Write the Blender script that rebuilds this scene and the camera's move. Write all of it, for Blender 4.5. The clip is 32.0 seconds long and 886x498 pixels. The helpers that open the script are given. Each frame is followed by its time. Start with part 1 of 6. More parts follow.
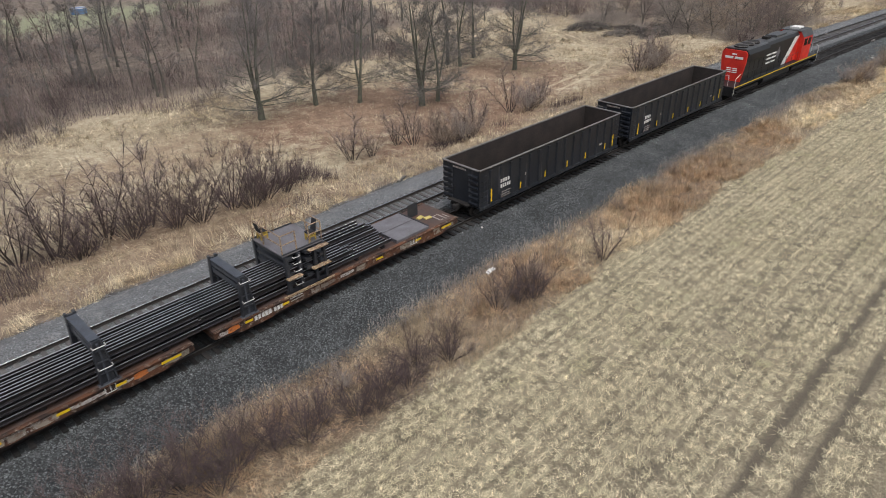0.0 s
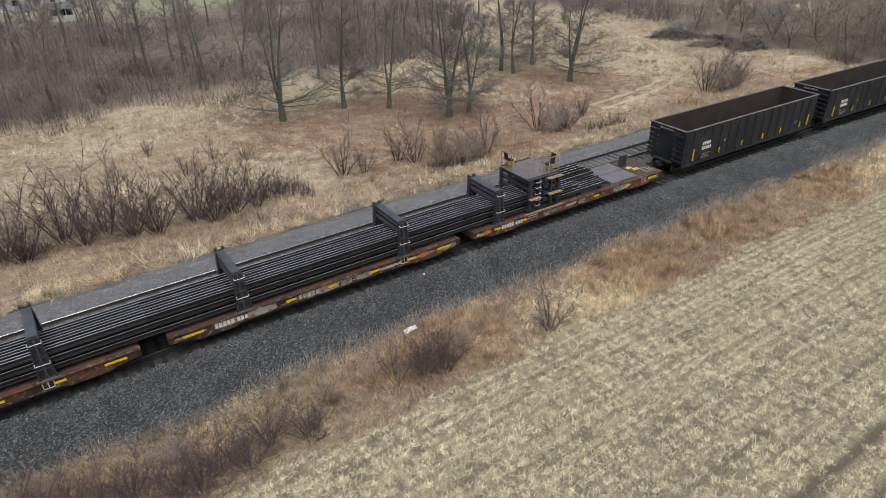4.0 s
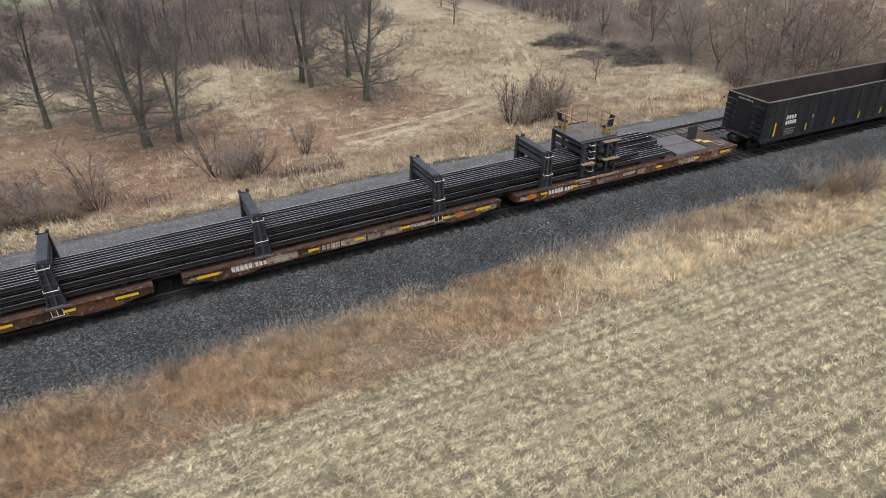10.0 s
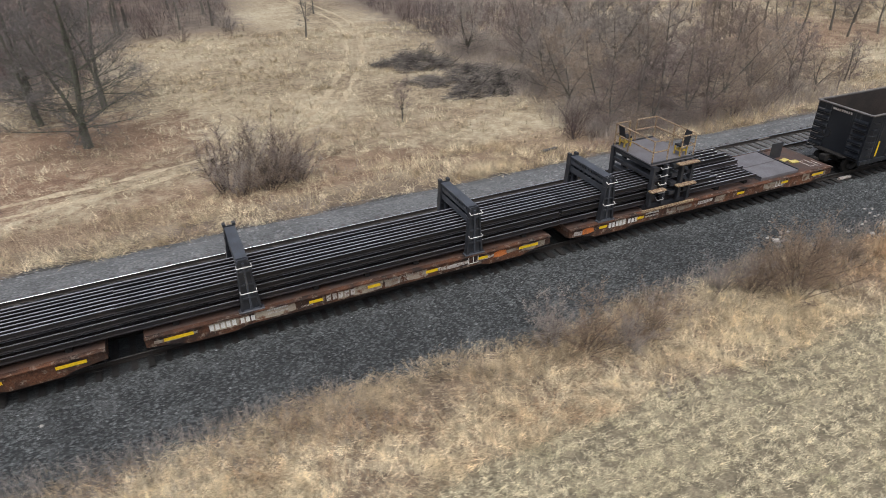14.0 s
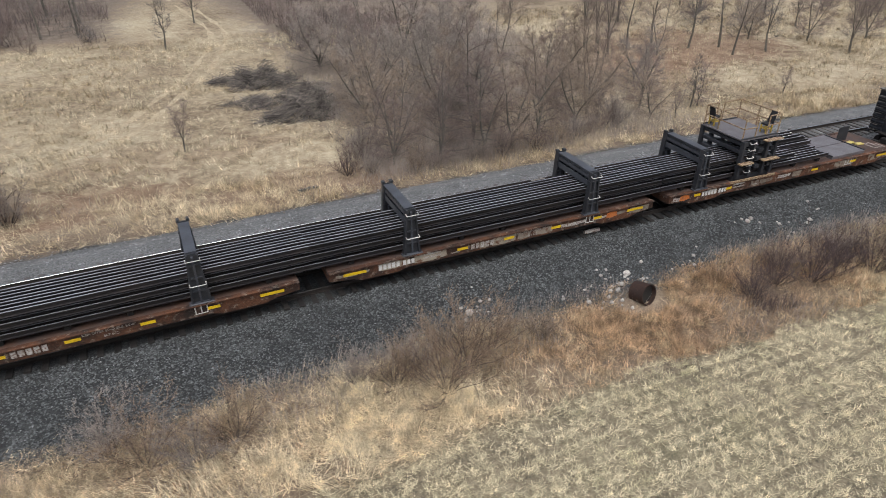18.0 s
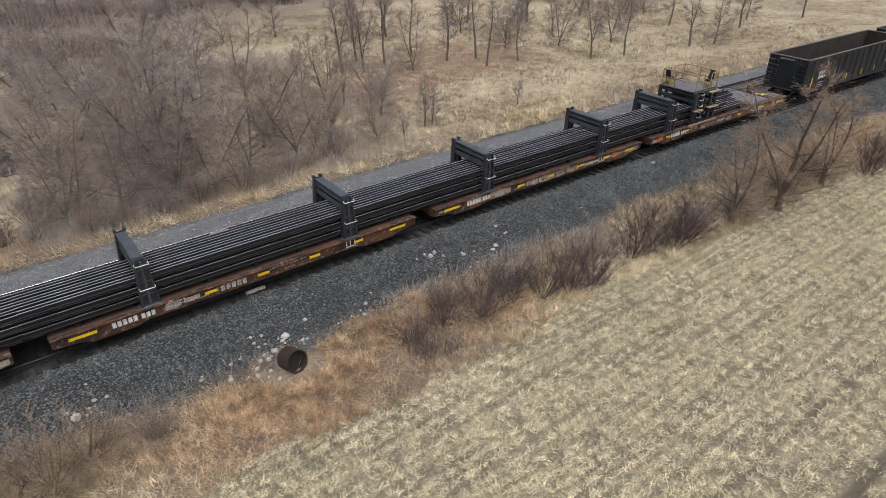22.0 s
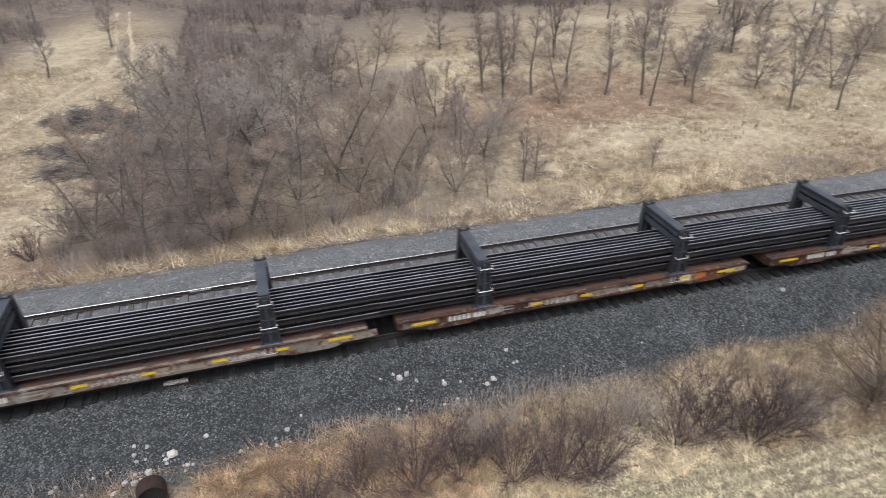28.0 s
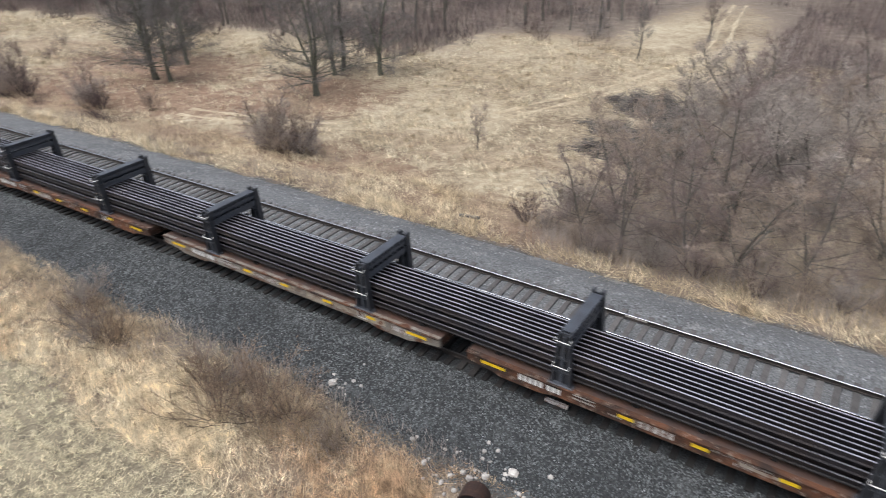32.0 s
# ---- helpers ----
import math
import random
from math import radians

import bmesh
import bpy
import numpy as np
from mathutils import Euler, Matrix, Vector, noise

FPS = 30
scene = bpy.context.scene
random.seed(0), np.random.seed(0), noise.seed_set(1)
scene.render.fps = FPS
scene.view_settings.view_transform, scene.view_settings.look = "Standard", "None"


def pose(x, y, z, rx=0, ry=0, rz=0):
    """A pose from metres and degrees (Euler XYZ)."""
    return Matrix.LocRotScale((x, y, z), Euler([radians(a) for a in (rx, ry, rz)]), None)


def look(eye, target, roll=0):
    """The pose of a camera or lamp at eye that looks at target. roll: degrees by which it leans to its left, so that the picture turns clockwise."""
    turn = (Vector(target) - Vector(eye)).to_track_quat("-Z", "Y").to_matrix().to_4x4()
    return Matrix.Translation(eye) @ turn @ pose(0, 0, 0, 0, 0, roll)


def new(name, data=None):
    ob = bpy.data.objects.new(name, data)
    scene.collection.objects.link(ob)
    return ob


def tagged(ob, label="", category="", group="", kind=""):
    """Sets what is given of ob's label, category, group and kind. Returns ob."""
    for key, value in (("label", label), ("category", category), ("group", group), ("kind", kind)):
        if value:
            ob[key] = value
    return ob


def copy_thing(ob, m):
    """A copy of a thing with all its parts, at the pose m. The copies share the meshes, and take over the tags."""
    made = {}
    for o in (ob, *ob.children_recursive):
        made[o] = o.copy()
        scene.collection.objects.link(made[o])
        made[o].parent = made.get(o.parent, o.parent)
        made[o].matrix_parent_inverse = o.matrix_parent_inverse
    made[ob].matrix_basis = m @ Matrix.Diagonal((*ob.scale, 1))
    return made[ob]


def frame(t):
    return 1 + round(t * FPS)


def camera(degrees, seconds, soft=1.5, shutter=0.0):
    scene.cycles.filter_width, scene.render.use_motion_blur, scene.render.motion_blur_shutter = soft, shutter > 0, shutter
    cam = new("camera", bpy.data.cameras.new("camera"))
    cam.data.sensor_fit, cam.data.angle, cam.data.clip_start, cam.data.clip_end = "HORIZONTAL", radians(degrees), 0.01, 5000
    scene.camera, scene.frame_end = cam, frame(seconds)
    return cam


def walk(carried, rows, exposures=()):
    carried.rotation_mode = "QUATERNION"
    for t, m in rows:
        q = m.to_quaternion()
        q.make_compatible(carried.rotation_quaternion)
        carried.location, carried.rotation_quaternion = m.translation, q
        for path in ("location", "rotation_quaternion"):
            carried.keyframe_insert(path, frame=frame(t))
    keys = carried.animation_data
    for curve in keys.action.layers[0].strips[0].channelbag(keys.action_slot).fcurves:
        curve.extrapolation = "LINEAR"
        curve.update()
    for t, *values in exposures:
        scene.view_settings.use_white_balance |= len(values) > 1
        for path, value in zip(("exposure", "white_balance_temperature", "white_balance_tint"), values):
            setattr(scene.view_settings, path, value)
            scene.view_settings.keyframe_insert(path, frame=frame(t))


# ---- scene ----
# ---- camera: a drone that keeps beside the train, then turns back along it ----
cam = camera(69.29, 32.0, 0.9, 0.4)
PATH = [
    (0.0, pose(-0.000, -27.076, 18.211, 61.003, 1.322, -43.103)),
    (0.5, pose(1.341, -27.500, 18.202, 61.004, 1.203, -41.552)),
    (1.0, pose(2.757, -27.886, 18.184, 60.982, 1.161, -39.971)),
    (1.5, pose(4.109, -28.233, 18.182, 60.981, 1.135, -38.411)),
    (2.0, pose(5.378, -28.607, 18.221, 60.933, 1.117, -36.882)),
    (2.5, pose(6.698, -28.940, 18.298, 60.844, 1.058, -35.368)),
    (3.0, pose(8.016, -29.214, 18.382, 60.757, 1.046, -33.888)),
    (3.5, pose(9.449, -29.228, 18.449, 60.558, 1.088, -32.873)),
    (4.0, pose(11.138, -28.634, 18.546, 60.405, 1.076, -31.868)),
    (4.5, pose(13.097, -27.648, 18.651, 60.295, 1.114, -30.944)),
    (5.0, pose(15.339, -26.483, 18.747, 60.225, 1.228, -30.129)),
    (5.5, pose(17.876, -25.354, 18.812, 60.193, 1.366, -29.407)),
    (6.0, pose(20.723, -24.476, 18.829, 60.197, 1.391, -28.708)),
    (6.5, pose(23.877, -24.208, 18.780, 60.124, 1.372, -28.257)),
    (7.0, pose(27.317, -24.589, 18.612, 60.158, 1.379, -27.862)),
    (7.5, pose(30.819, -25.484, 18.268, 60.134, 1.220, -27.568)),
    (8.0, pose(34.199, -26.544, 17.807, 60.222, 1.120, -27.450)),
    (8.5, pose(37.263, -27.391, 17.345, 60.182, 1.039, -27.184)),
    (9.0, pose(39.809, -27.925, 16.846, 60.057, 0.980, -26.930)),
    (9.5, pose(42.071, -28.009, 16.358, 59.900, 0.978, -26.605)),
    (10.0, pose(44.368, -27.444, 15.841, 59.882, 0.952, -26.236)),
    (10.5, pose(46.825, -26.154, 15.346, 59.798, 0.897, -25.918)),
    (11.0, pose(49.450, -24.450, 14.867, 59.595, 0.930, -25.767)),
    (11.5, pose(52.202, -22.833, 14.509, 59.504, 0.915, -25.641)),
    (12.0, pose(55.025, -21.686, 14.353, 59.610, 0.967, -25.592)),
    (12.5, pose(58.055, -20.995, 14.318, 59.598, 0.990, -25.581)),
    (13.0, pose(61.342, -20.749, 14.291, 59.615, 0.890, -25.565)),
    (13.5, pose(64.571, -20.776, 14.350, 59.529, 0.839, -25.688)),
    (14.0, pose(67.615, -21.019, 14.400, 59.577, 0.736, -25.759)),
    (14.5, pose(70.382, -21.359, 14.444, 59.594, 0.595, -25.905)),
    (15.0, pose(72.886, -21.782, 14.499, 59.588, 0.529, -25.953)),
    (15.5, pose(75.092, -22.167, 14.540, 59.592, 0.512, -25.915)),
    (16.0, pose(76.969, -22.417, 14.561, 59.582, 0.431, -25.858)),
    (16.5, pose(78.581, -22.570, 14.574, 59.569, 0.343, -25.819)),
    (17.0, pose(79.996, -22.661, 14.593, 59.565, 0.274, -25.815)),
    (17.5, pose(81.281, -22.730, 14.632, 59.580, 0.225, -25.853)),
    (18.0, pose(82.503, -22.812, 14.704, 59.626, 0.179, -25.925)),
    (18.5, pose(83.811, -22.976, 14.794, 59.631, 0.213, -26.555)),
    (19.0, pose(85.073, -23.195, 14.911, 59.672, 0.165, -28.459)),
    (19.5, pose(86.263, -23.449, 15.042, 59.711, 0.098, -30.218)),
    (20.0, pose(87.434, -23.749, 15.162, 59.739, -0.005, -32.172)),
    (20.5, pose(88.572, -24.080, 15.245, 59.828, -0.029, -34.385)),
    (21.0, pose(89.722, -24.360, 15.298, 59.898, 0.020, -36.531)),
    (21.5, pose(90.831, -24.616, 15.324, 60.031, 0.041, -38.439)),
    (22.0, pose(91.918, -24.781, 15.328, 60.119, 0.058, -39.782)),
    (22.5, pose(93.031, -24.880, 15.392, 60.121, 0.054, -40.179)),
    (23.0, pose(94.131, -24.909, 15.505, 60.136, 0.064, -40.249)),
    (23.5, pose(95.255, -24.892, 15.618, 60.186, 0.088, -40.212)),
    (24.0, pose(96.461, -24.825, 15.712, 60.187, 0.178, -40.223)),
    (24.5, pose(97.733, -24.656, 15.769, 60.204, 0.184, -40.131)),
    (25.0, pose(98.906, -24.437, 15.774, 60.243, 0.173, -39.595)),
    (25.5, pose(99.984, -24.169, 15.755, 60.282, 0.165, -38.447)),
    (26.0, pose(100.971, -23.857, 15.739, 60.301, 0.169, -36.510)),
    (26.5, pose(101.870, -23.504, 15.756, 60.279, 0.183, -33.600)),
    (27.0, pose(102.686, -23.113, 15.833, 60.194, 0.190, -29.529)),
    (27.5, pose(103.388, -22.630, 15.937, 60.060, 0.191, -24.494)),
    (28.0, pose(104.010, -22.130, 16.012, 60.028, 0.360, -18.891)),
    (28.5, pose(104.539, -21.509, 16.008, 60.000, 0.434, -13.384)),
    (29.0, pose(105.018, -20.870, 16.005, 59.972, 0.529, -7.782)),
    (29.5, pose(105.415, -20.263, 15.961, 60.035, 0.720, -2.257)),
    (30.0, pose(105.712, -19.699, 15.903, 60.120, 0.944, 3.674)),
    (30.5, pose(105.899, -19.194, 15.849, 60.093, 1.083, 10.456)),
    (31.0, pose(105.989, -18.704, 15.734, 60.169, 1.190, 17.332)),
    (31.5, pose(106.013, -18.221, 15.661, 60.213, 1.321, 24.312)),
    (32.0, pose(105.991, -17.735, 15.575, 60.303, 1.450, 31.284)),
]
walk(cam, PATH, [(0, -0.06, 6480, 10), (24, -0.04, 6460, 10), (28, 0.17, 6300, 10), (32, 0.28, 6300, 10)])

# ---- plan: radius of the curve, far track's outer rail, and the train's way along the curve ----
R, NFAR = 1079.8, 4.913
RUN = [
    (0.0, 0.00),
    (1.0, 5.34),
    (2.0, 10.68),
    (3.0, 16.00),
    (4.0, 21.31),
    (5.0, 26.62),
    (6.0, 31.93),
    (7.0, 37.21),
    (8.0, 42.48),
    (9.0, 47.81),
    (10.0, 53.18),
    (11.0, 58.60),
    (12.0, 63.99),
    (13.0, 69.34),
    (14.0, 74.71),
    (15.0, 80.09),
    (16.0, 85.55),
    (17.0, 91.06),
    (18.0, 96.58),
    (19.0, 102.09),
    (20.0, 107.60),
    (21.0, 113.17),
    (22.0, 118.74),
    (23.0, 124.30),
    (24.0, 129.83),
    (25.0, 135.36),
    (26.0, 140.87),
    (27.0, 146.37),
    (28.0, 151.88),
    (29.0, 157.45),
    (30.0, 163.11),
    (31.0, 168.75),
    (32.0, 174.41),
]

# ---- world and light: an overcast late-winter day ----
world = bpy.data.worlds.new("overcast_sky")
scene.world = world
world.use_nodes = True
wn = world.node_tree.nodes
wl = world.node_tree.links
wn.clear()
sky = wn.new("ShaderNodeTexSky")
sky.sky_type = "NISHITA"
sky.sun_disc = False
sky.sun_elevation, sky.sun_rotation = radians(66), radians(205)
sky.air_density, sky.dust_density, sky.ozone_density = 1.0, 6.0, 1.0
grey = wn.new("ShaderNodeHueSaturation")
grey.inputs["Saturation"].default_value = 0.5
back = wn.new("ShaderNodeBackground")
back.inputs["Strength"].default_value = 0.145
wout = wn.new("ShaderNodeOutputWorld")
wl.new(sky.outputs["Color"], grey.inputs["Color"])
wl.new(grey.outputs["Color"], back.inputs["Color"])
wl.new(back.outputs["Background"], wout.inputs["Surface"])
sun = new("sun", bpy.data.lights.new("sun", "SUN"))
sun.data.energy, sun.data.angle, sun.data.color = 1.15, radians(50), (0.98, 0.985, 1.0)
sun.matrix_world = look((-20, -42, 105), (0, 0, 0))


# ---- the curved line of the track: s metres along it, n metres to the left of it ----
def W(s, n, z=0.0):
    a = (s - 60) / R
    return Vector((60 + (R + n) * math.sin(a), -R + (R + n) * math.cos(a), z))


def on_track(s, n=0.0, z=0.0, turn=0.0):
    p = W(s, n, z)
    return pose(p.x, p.y, p.z, 0, 0, math.degrees(-(s - 60) / R) + turn)


def Wn(s, n, z):
    a = (s - 60) / R
    return np.stack([60 + (R + n) * np.sin(a), -R + (R + n) * np.cos(a), z], -1)


def smooth(a, b, x):
    u = np.clip((x - a) / (b - a), 0, 1)
    return u * u * (3 - 2 * u)


def waves(s, n, seed=0.0):
    return (np.sin(s * 0.31 + seed + 0.7 * np.sin(n * 0.23)) + np.sin(n * 0.43 + 1.7 * seed + 0.8 * np.sin(s * 0.17 + 2)) + 0.6 * np.sin(s * 0.93 + n * 0.71 + seed * 2.3)) / 2.6


def ground_z(s, n):
    """Height of the ground: the bed of the two tracks, its slopes, the verges, the field and the meadow."""
    s, n = np.asarray(s, float), np.asarray(n, float)
    near = -0.66 * smooth(-2.0, -4.5, n) - 0.35 * smooth(-4.5, -9.0, n)
    far = -0.75 * smooth(6.3, 8.6, n) - 0.5 * smooth(9, 16, n) - 0.6 * smooth(18, 30, n)
    bump = 0.07 * waves(s, n) * (smooth(-4.2, -5.5, n) * (1 - 0.6 * smooth(-9, -11, n)) + smooth(8.3, 10, n)) + 0.12 * waves(s * 0.35, n * 0.35, 1.0) * smooth(12, 20, n)
    ruts = -0.07 * (np.exp(-((n + 21.4) / 0.2) ** 2) + np.exp(-((n + 23.05) / 0.2) ** 2) + 0.5 * np.exp(-((n + 18.9) / 0.18) ** 2))
    return near + far + bump + ruts - 0.06


def gz(s, n):
    return float(ground_z(s, n))


# ---- mesh helpers ----
class Shape:
    """Gathers faces for one mesh."""

    def __init__(self):
        self.v, self.f = [], []

    def add(self, verts, faces):
        k = len(self.v)
        self.v += [tuple(p) for p in verts]
        self.f += [tuple(i + k for i in f) for f in faces]
        return self

    def box(self, x0, x1, y0, y1, z0, z1, c=0.0):
        """A box, with its four upright or long edges chamfered by c."""
        if c <= 0:
            v = [(x, y, z) for x in (x0, x1) for y in (y0, y1) for z in (z0, z1)]
            return self.add(v, [(0, 1, 3, 2), (4, 6, 7, 5), (0, 4, 5, 1), (2, 3, 7, 6), (0, 2, 6, 4), (1, 5, 7, 3)])
        size = (x1 - x0, y1 - y0, z1 - z0)
        axis = size.index(max(size))
        lo, hi = (x0, y0, z0), (x1, y1, z1)
        a, b = [i for i in range(3) if i != axis]
        ring = [(lo[a] + c, lo[b]), (hi[a] - c, lo[b]), (hi[a], lo[b] + c), (hi[a], hi[b] - c), (hi[a] - c, hi[b]), (lo[a] + c, hi[b]), (lo[a], hi[b] - c), (lo[a], lo[b] + c)]
        pts = []
        for e in (lo[axis], hi[axis]):
            for p, q in ring:
                w = [0, 0, 0]
                w[axis], w[a], w[b] = e, p, q
                pts.append(w)
        turn = 1 if axis != 1 else -1
        faces = [tuple(range(7, -1, -1))[::turn], tuple(range(8, 16))[::turn]] + [(i, (i + 1) % 8, 8 + (i + 1) % 8, 8 + i)[::turn] for i in range(8)]
        return self.add(pts, faces)

    def tube(self, path, r, sides=6, r2=None, caps=True):
        """A tube along points; r tapers to r2."""
        path = [Vector(p) for p in path]
        n = len(path)
        r2 = r if r2 is None else r2
        pts = []
        for i, p in enumerate(path):
            d = (path[min(i + 1, n - 1)] - path[max(i - 1, 0)]).normalized()
            a = d.orthogonal().normalized() if i == 0 else (a - d * a.dot(d)).normalized()
            b = d.cross(a)
            rr = r + (r2 - r) * i / max(n - 1, 1)
            pts += [p + (a * math.cos(k * math.tau / sides) + b * math.sin(k * math.tau / sides)) * rr for k in range(sides)]
        f = [(i * sides + k, i * sides + (k + 1) % sides, (i + 1) * sides + (k + 1) % sides, (i + 1) * sides + k) for i in range(n - 1) for k in range(sides)]
        if caps:
            f += [tuple(range(sides - 1, -1, -1)), tuple(range((n - 1) * sides, n * sides))]
        return self.add(pts, f)

    def prism(self, ring, x0, x1):
        """A profile of (y, z) points drawn along x."""
        k = len(ring)
        v = [(x, y, z) for x in (x0, x1) for y, z in ring]
        return self.add(v, [tuple(range(k - 1, -1, -1)), tuple(range(k, 2 * k))] + [(i, (i + 1) % k, k + (i + 1) % k, k + i) for i in range(k)])

    def slab(self, ring, y0, y1):
        """A profile of (x, z) points drawn along y."""
        k = len(ring)
        v = [(x, y, z) for y in (y0, y1) for x, z in ring]
        return self.add(v, [tuple(range(k)), tuple(range(2 * k - 1, k - 1, -1))] + [(i, k + i, k + (i + 1) % k, (i + 1) % k) for i in range(k)])

    def disc(self, x, y0, y1, z, r, sides=20):
        """A wheel-like cylinder round the y axis."""
        ring = [(x + r * math.cos(k * math.tau / sides), z + r * math.sin(k * math.tau / sides)) for k in range(sides)]
        return self.slab(ring, y0, y1)

    def drum(self, x, y, z0, z1, r, sides=16, r2=None):
        r2 = r if r2 is None else r2
        v = [(x + q * math.cos(k * math.tau / sides), y + q * math.sin(k * math.tau / sides), z) for z, q in ((z0, r), (z1, r2)) for k in range(sides)]
        return self.add(v, [tuple(range(sides - 1, -1, -1)), tuple(range(sides, 2 * sides))] + [(k, (k + 1) % sides, sides + (k + 1) % sides, sides + k) for k in range(sides)])

    def mesh(self, name, material):
        me = bpy.data.meshes.new(name)
        me.from_pydata(self.v, [], self.f)
        me.update()
        me.materials.append(material)
        return me


def bulk(name, verts, tris, material, faces=3):
    """A large mesh from numpy arrays of corners and of triangles or quads."""
    me = bpy.data.meshes.new(name)
    verts, tris = np.asarray(verts, np.float32), np.asarray(tris, np.int32)
    me.vertices.add(len(verts))
    me.vertices.foreach_set("co", verts.ravel())
    me.loops.add(tris.size)
    me.loops.foreach_set("vertex_index", tris.ravel())
    me.polygons.add(len(tris))
    me.polygons.foreach_set("loop_start", np.arange(0, tris.size, faces, dtype=np.int32))
    me.update(calc_edges=True)
    me.materials.append(material)
    return me


def part(name, shape, material, parent, label="", m=None):
    ob = new(name, shape if isinstance(shape, bpy.types.Mesh) else shape.mesh(name, material))
    ob.parent = parent
    if m is not None:
        ob.matrix_basis = m
    if label:
        ob["label"] = label
    return ob


def empty(name, label, category, group="", m=None):
    ob = tagged(new(name), label, category, group)
    ob.empty_display_size = 0.3
    if m is not None:
        ob.matrix_basis = m
    return ob



# ---- materials ----
def material(name, base, rough=0.8, metal=0.0, second=None, scale=3.0, mix=0.5, fine=40.0, grain=0.25, bump=0.2, third=None, patch=0.6, edge=0.15, random=0.0, island=0.0, dist=0.01, stretch=None):
    """Two colours in soft patches, a third in worn spots, a fine grain, and relief."""
    m = bpy.data.materials.new(name)
    m.use_nodes = True
    t = m.node_tree
    n, link = t.nodes, t.links.new
    bs = n["Principled BSDF"]
    bs.inputs["Roughness"].default_value, bs.inputs["Metallic"].default_value = rough, metal
    co = n.new("ShaderNodeTexCoord")
    big = n.new("ShaderNodeTexNoise")
    big.inputs["Scale"].default_value, big.inputs["Detail"].default_value = scale, 5
    link(co.outputs["Object"], big.inputs["Vector"])
    tiny = n.new("ShaderNodeTexNoise")
    tiny.inputs["Scale"].default_value, tiny.inputs["Detail"].default_value = fine, 4
    link(co.outputs["Object"], tiny.inputs["Vector"])

    def blend(fac, a, b, kind="MIX"):
        x = n.new("ShaderNodeMix")
        x.data_type, x.blend_type = "RGBA", kind
        for socket, value in ((x.inputs[0], fac), (x.inputs[6], a), (x.inputs[7], b)):
            if isinstance(value, bpy.types.NodeSocket):
                link(value, socket)
            elif isinstance(value, tuple):
                socket.default_value = (*value, 1)
            else:
                socket.default_value = value
        return x.outputs[2]

    def span(src, lo, hi):
        x = n.new("ShaderNodeMapRange")
        x.inputs["From Min"].default_value, x.inputs["From Max"].default_value = lo, hi
        link(src, x.inputs["Value"])
        return x.outputs["Result"]

    colour = base
    if second:
        colour = blend(span(big.outputs["Fac"], mix - edge, mix + edge), base, second)
    if third:
        worn = n.new("ShaderNodeTexNoise")
        worn.inputs["Scale"].default_value, worn.inputs["Detail"].default_value, worn.inputs["Roughness"].default_value = scale * 2.7, 8, 0.7
        if stretch:
            mp = n.new("ShaderNodeMapping")
            mp.inputs["Scale"].default_value = stretch
            link(co.outputs["Object"], mp.inputs["Vector"])
            link(mp.outputs["Vector"], worn.inputs["Vector"])
        else:
            link(co.outputs["Object"], worn.inputs["Vector"])
        colour = blend(span(worn.outputs["Fac"], patch - 0.06, patch + 0.06), colour, third)
    g = span(tiny.outputs["Fac"], 0.3, 0.7)
    tone = n.new("ShaderNodeMapRange")
    tone.inputs["To Min"].default_value, tone.inputs["To Max"].default_value = 1 - grain, 1 + grain
    link(g, tone.inputs["Value"])
    colour = blend(1.0, colour, tone.outputs["Result"], "MULTIPLY")
    if random or island:
        src = n.new("ShaderNodeObjectInfo").outputs["Random"] if random else n.new("ShaderNodeNewGeometry").outputs["Random Per Island"]
        vary = n.new("ShaderNodeMapRange")
        vary.inputs["To Min"].default_value, vary.inputs["To Max"].default_value = 1 - (random or island), 1 + (random or island)
        link(src, vary.inputs["Value"])
        colour = blend(1.0, colour, vary.outputs["Result"], "MULTIPLY")
    link(colour, bs.inputs["Base Color"]) if isinstance(colour, bpy.types.NodeSocket) else None
    if bump:
        bp = n.new("ShaderNodeBump")
        bp.inputs["Strength"].default_value, bp.inputs["Distance"].default_value = bump, dist
        link(tiny.outputs["Fac"], bp.inputs["Height"])
        link(bp.outputs["Normal"], bs.inputs["Normal"])
    return m


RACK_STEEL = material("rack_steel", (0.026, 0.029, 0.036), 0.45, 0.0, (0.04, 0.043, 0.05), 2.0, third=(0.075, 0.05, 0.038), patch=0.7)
# the same rack steel, paler and bluer: sky sheen put into the colour
RACK_SHEEN = material("rack_steel_sheen", (0.075, 0.084, 0.102), 0.4, 0.1, (0.055, 0.06, 0.072), 1.6, third=(0.08, 0.055, 0.042), patch=0.66)
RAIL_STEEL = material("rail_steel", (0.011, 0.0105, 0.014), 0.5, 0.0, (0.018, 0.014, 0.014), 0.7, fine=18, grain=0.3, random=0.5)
RAIL_WORN = material("rail_worn", (0.75, 0.76, 0.78), 0.22, 0.9, (0.6, 0.6, 0.6), 0.8, bump=0.05)
# rail sides and heads darkened in colour for the shade under the train
RAIL_SHADED = material("shaded_rail", (0.018, 0.014, 0.012), 0.8, 0.1, (0.03, 0.024, 0.021), 2.0)
RAIL_HEAD_SHADED = material("shaded_rail_head", (0.1, 0.1, 0.1), 0.4, 0.6, (0.07, 0.065, 0.06), 0.8)
RAIL_RUST = material("rail_rust", (0.04, 0.033, 0.029), 0.85, 0.1, (0.03, 0.026, 0.024), 2.0)
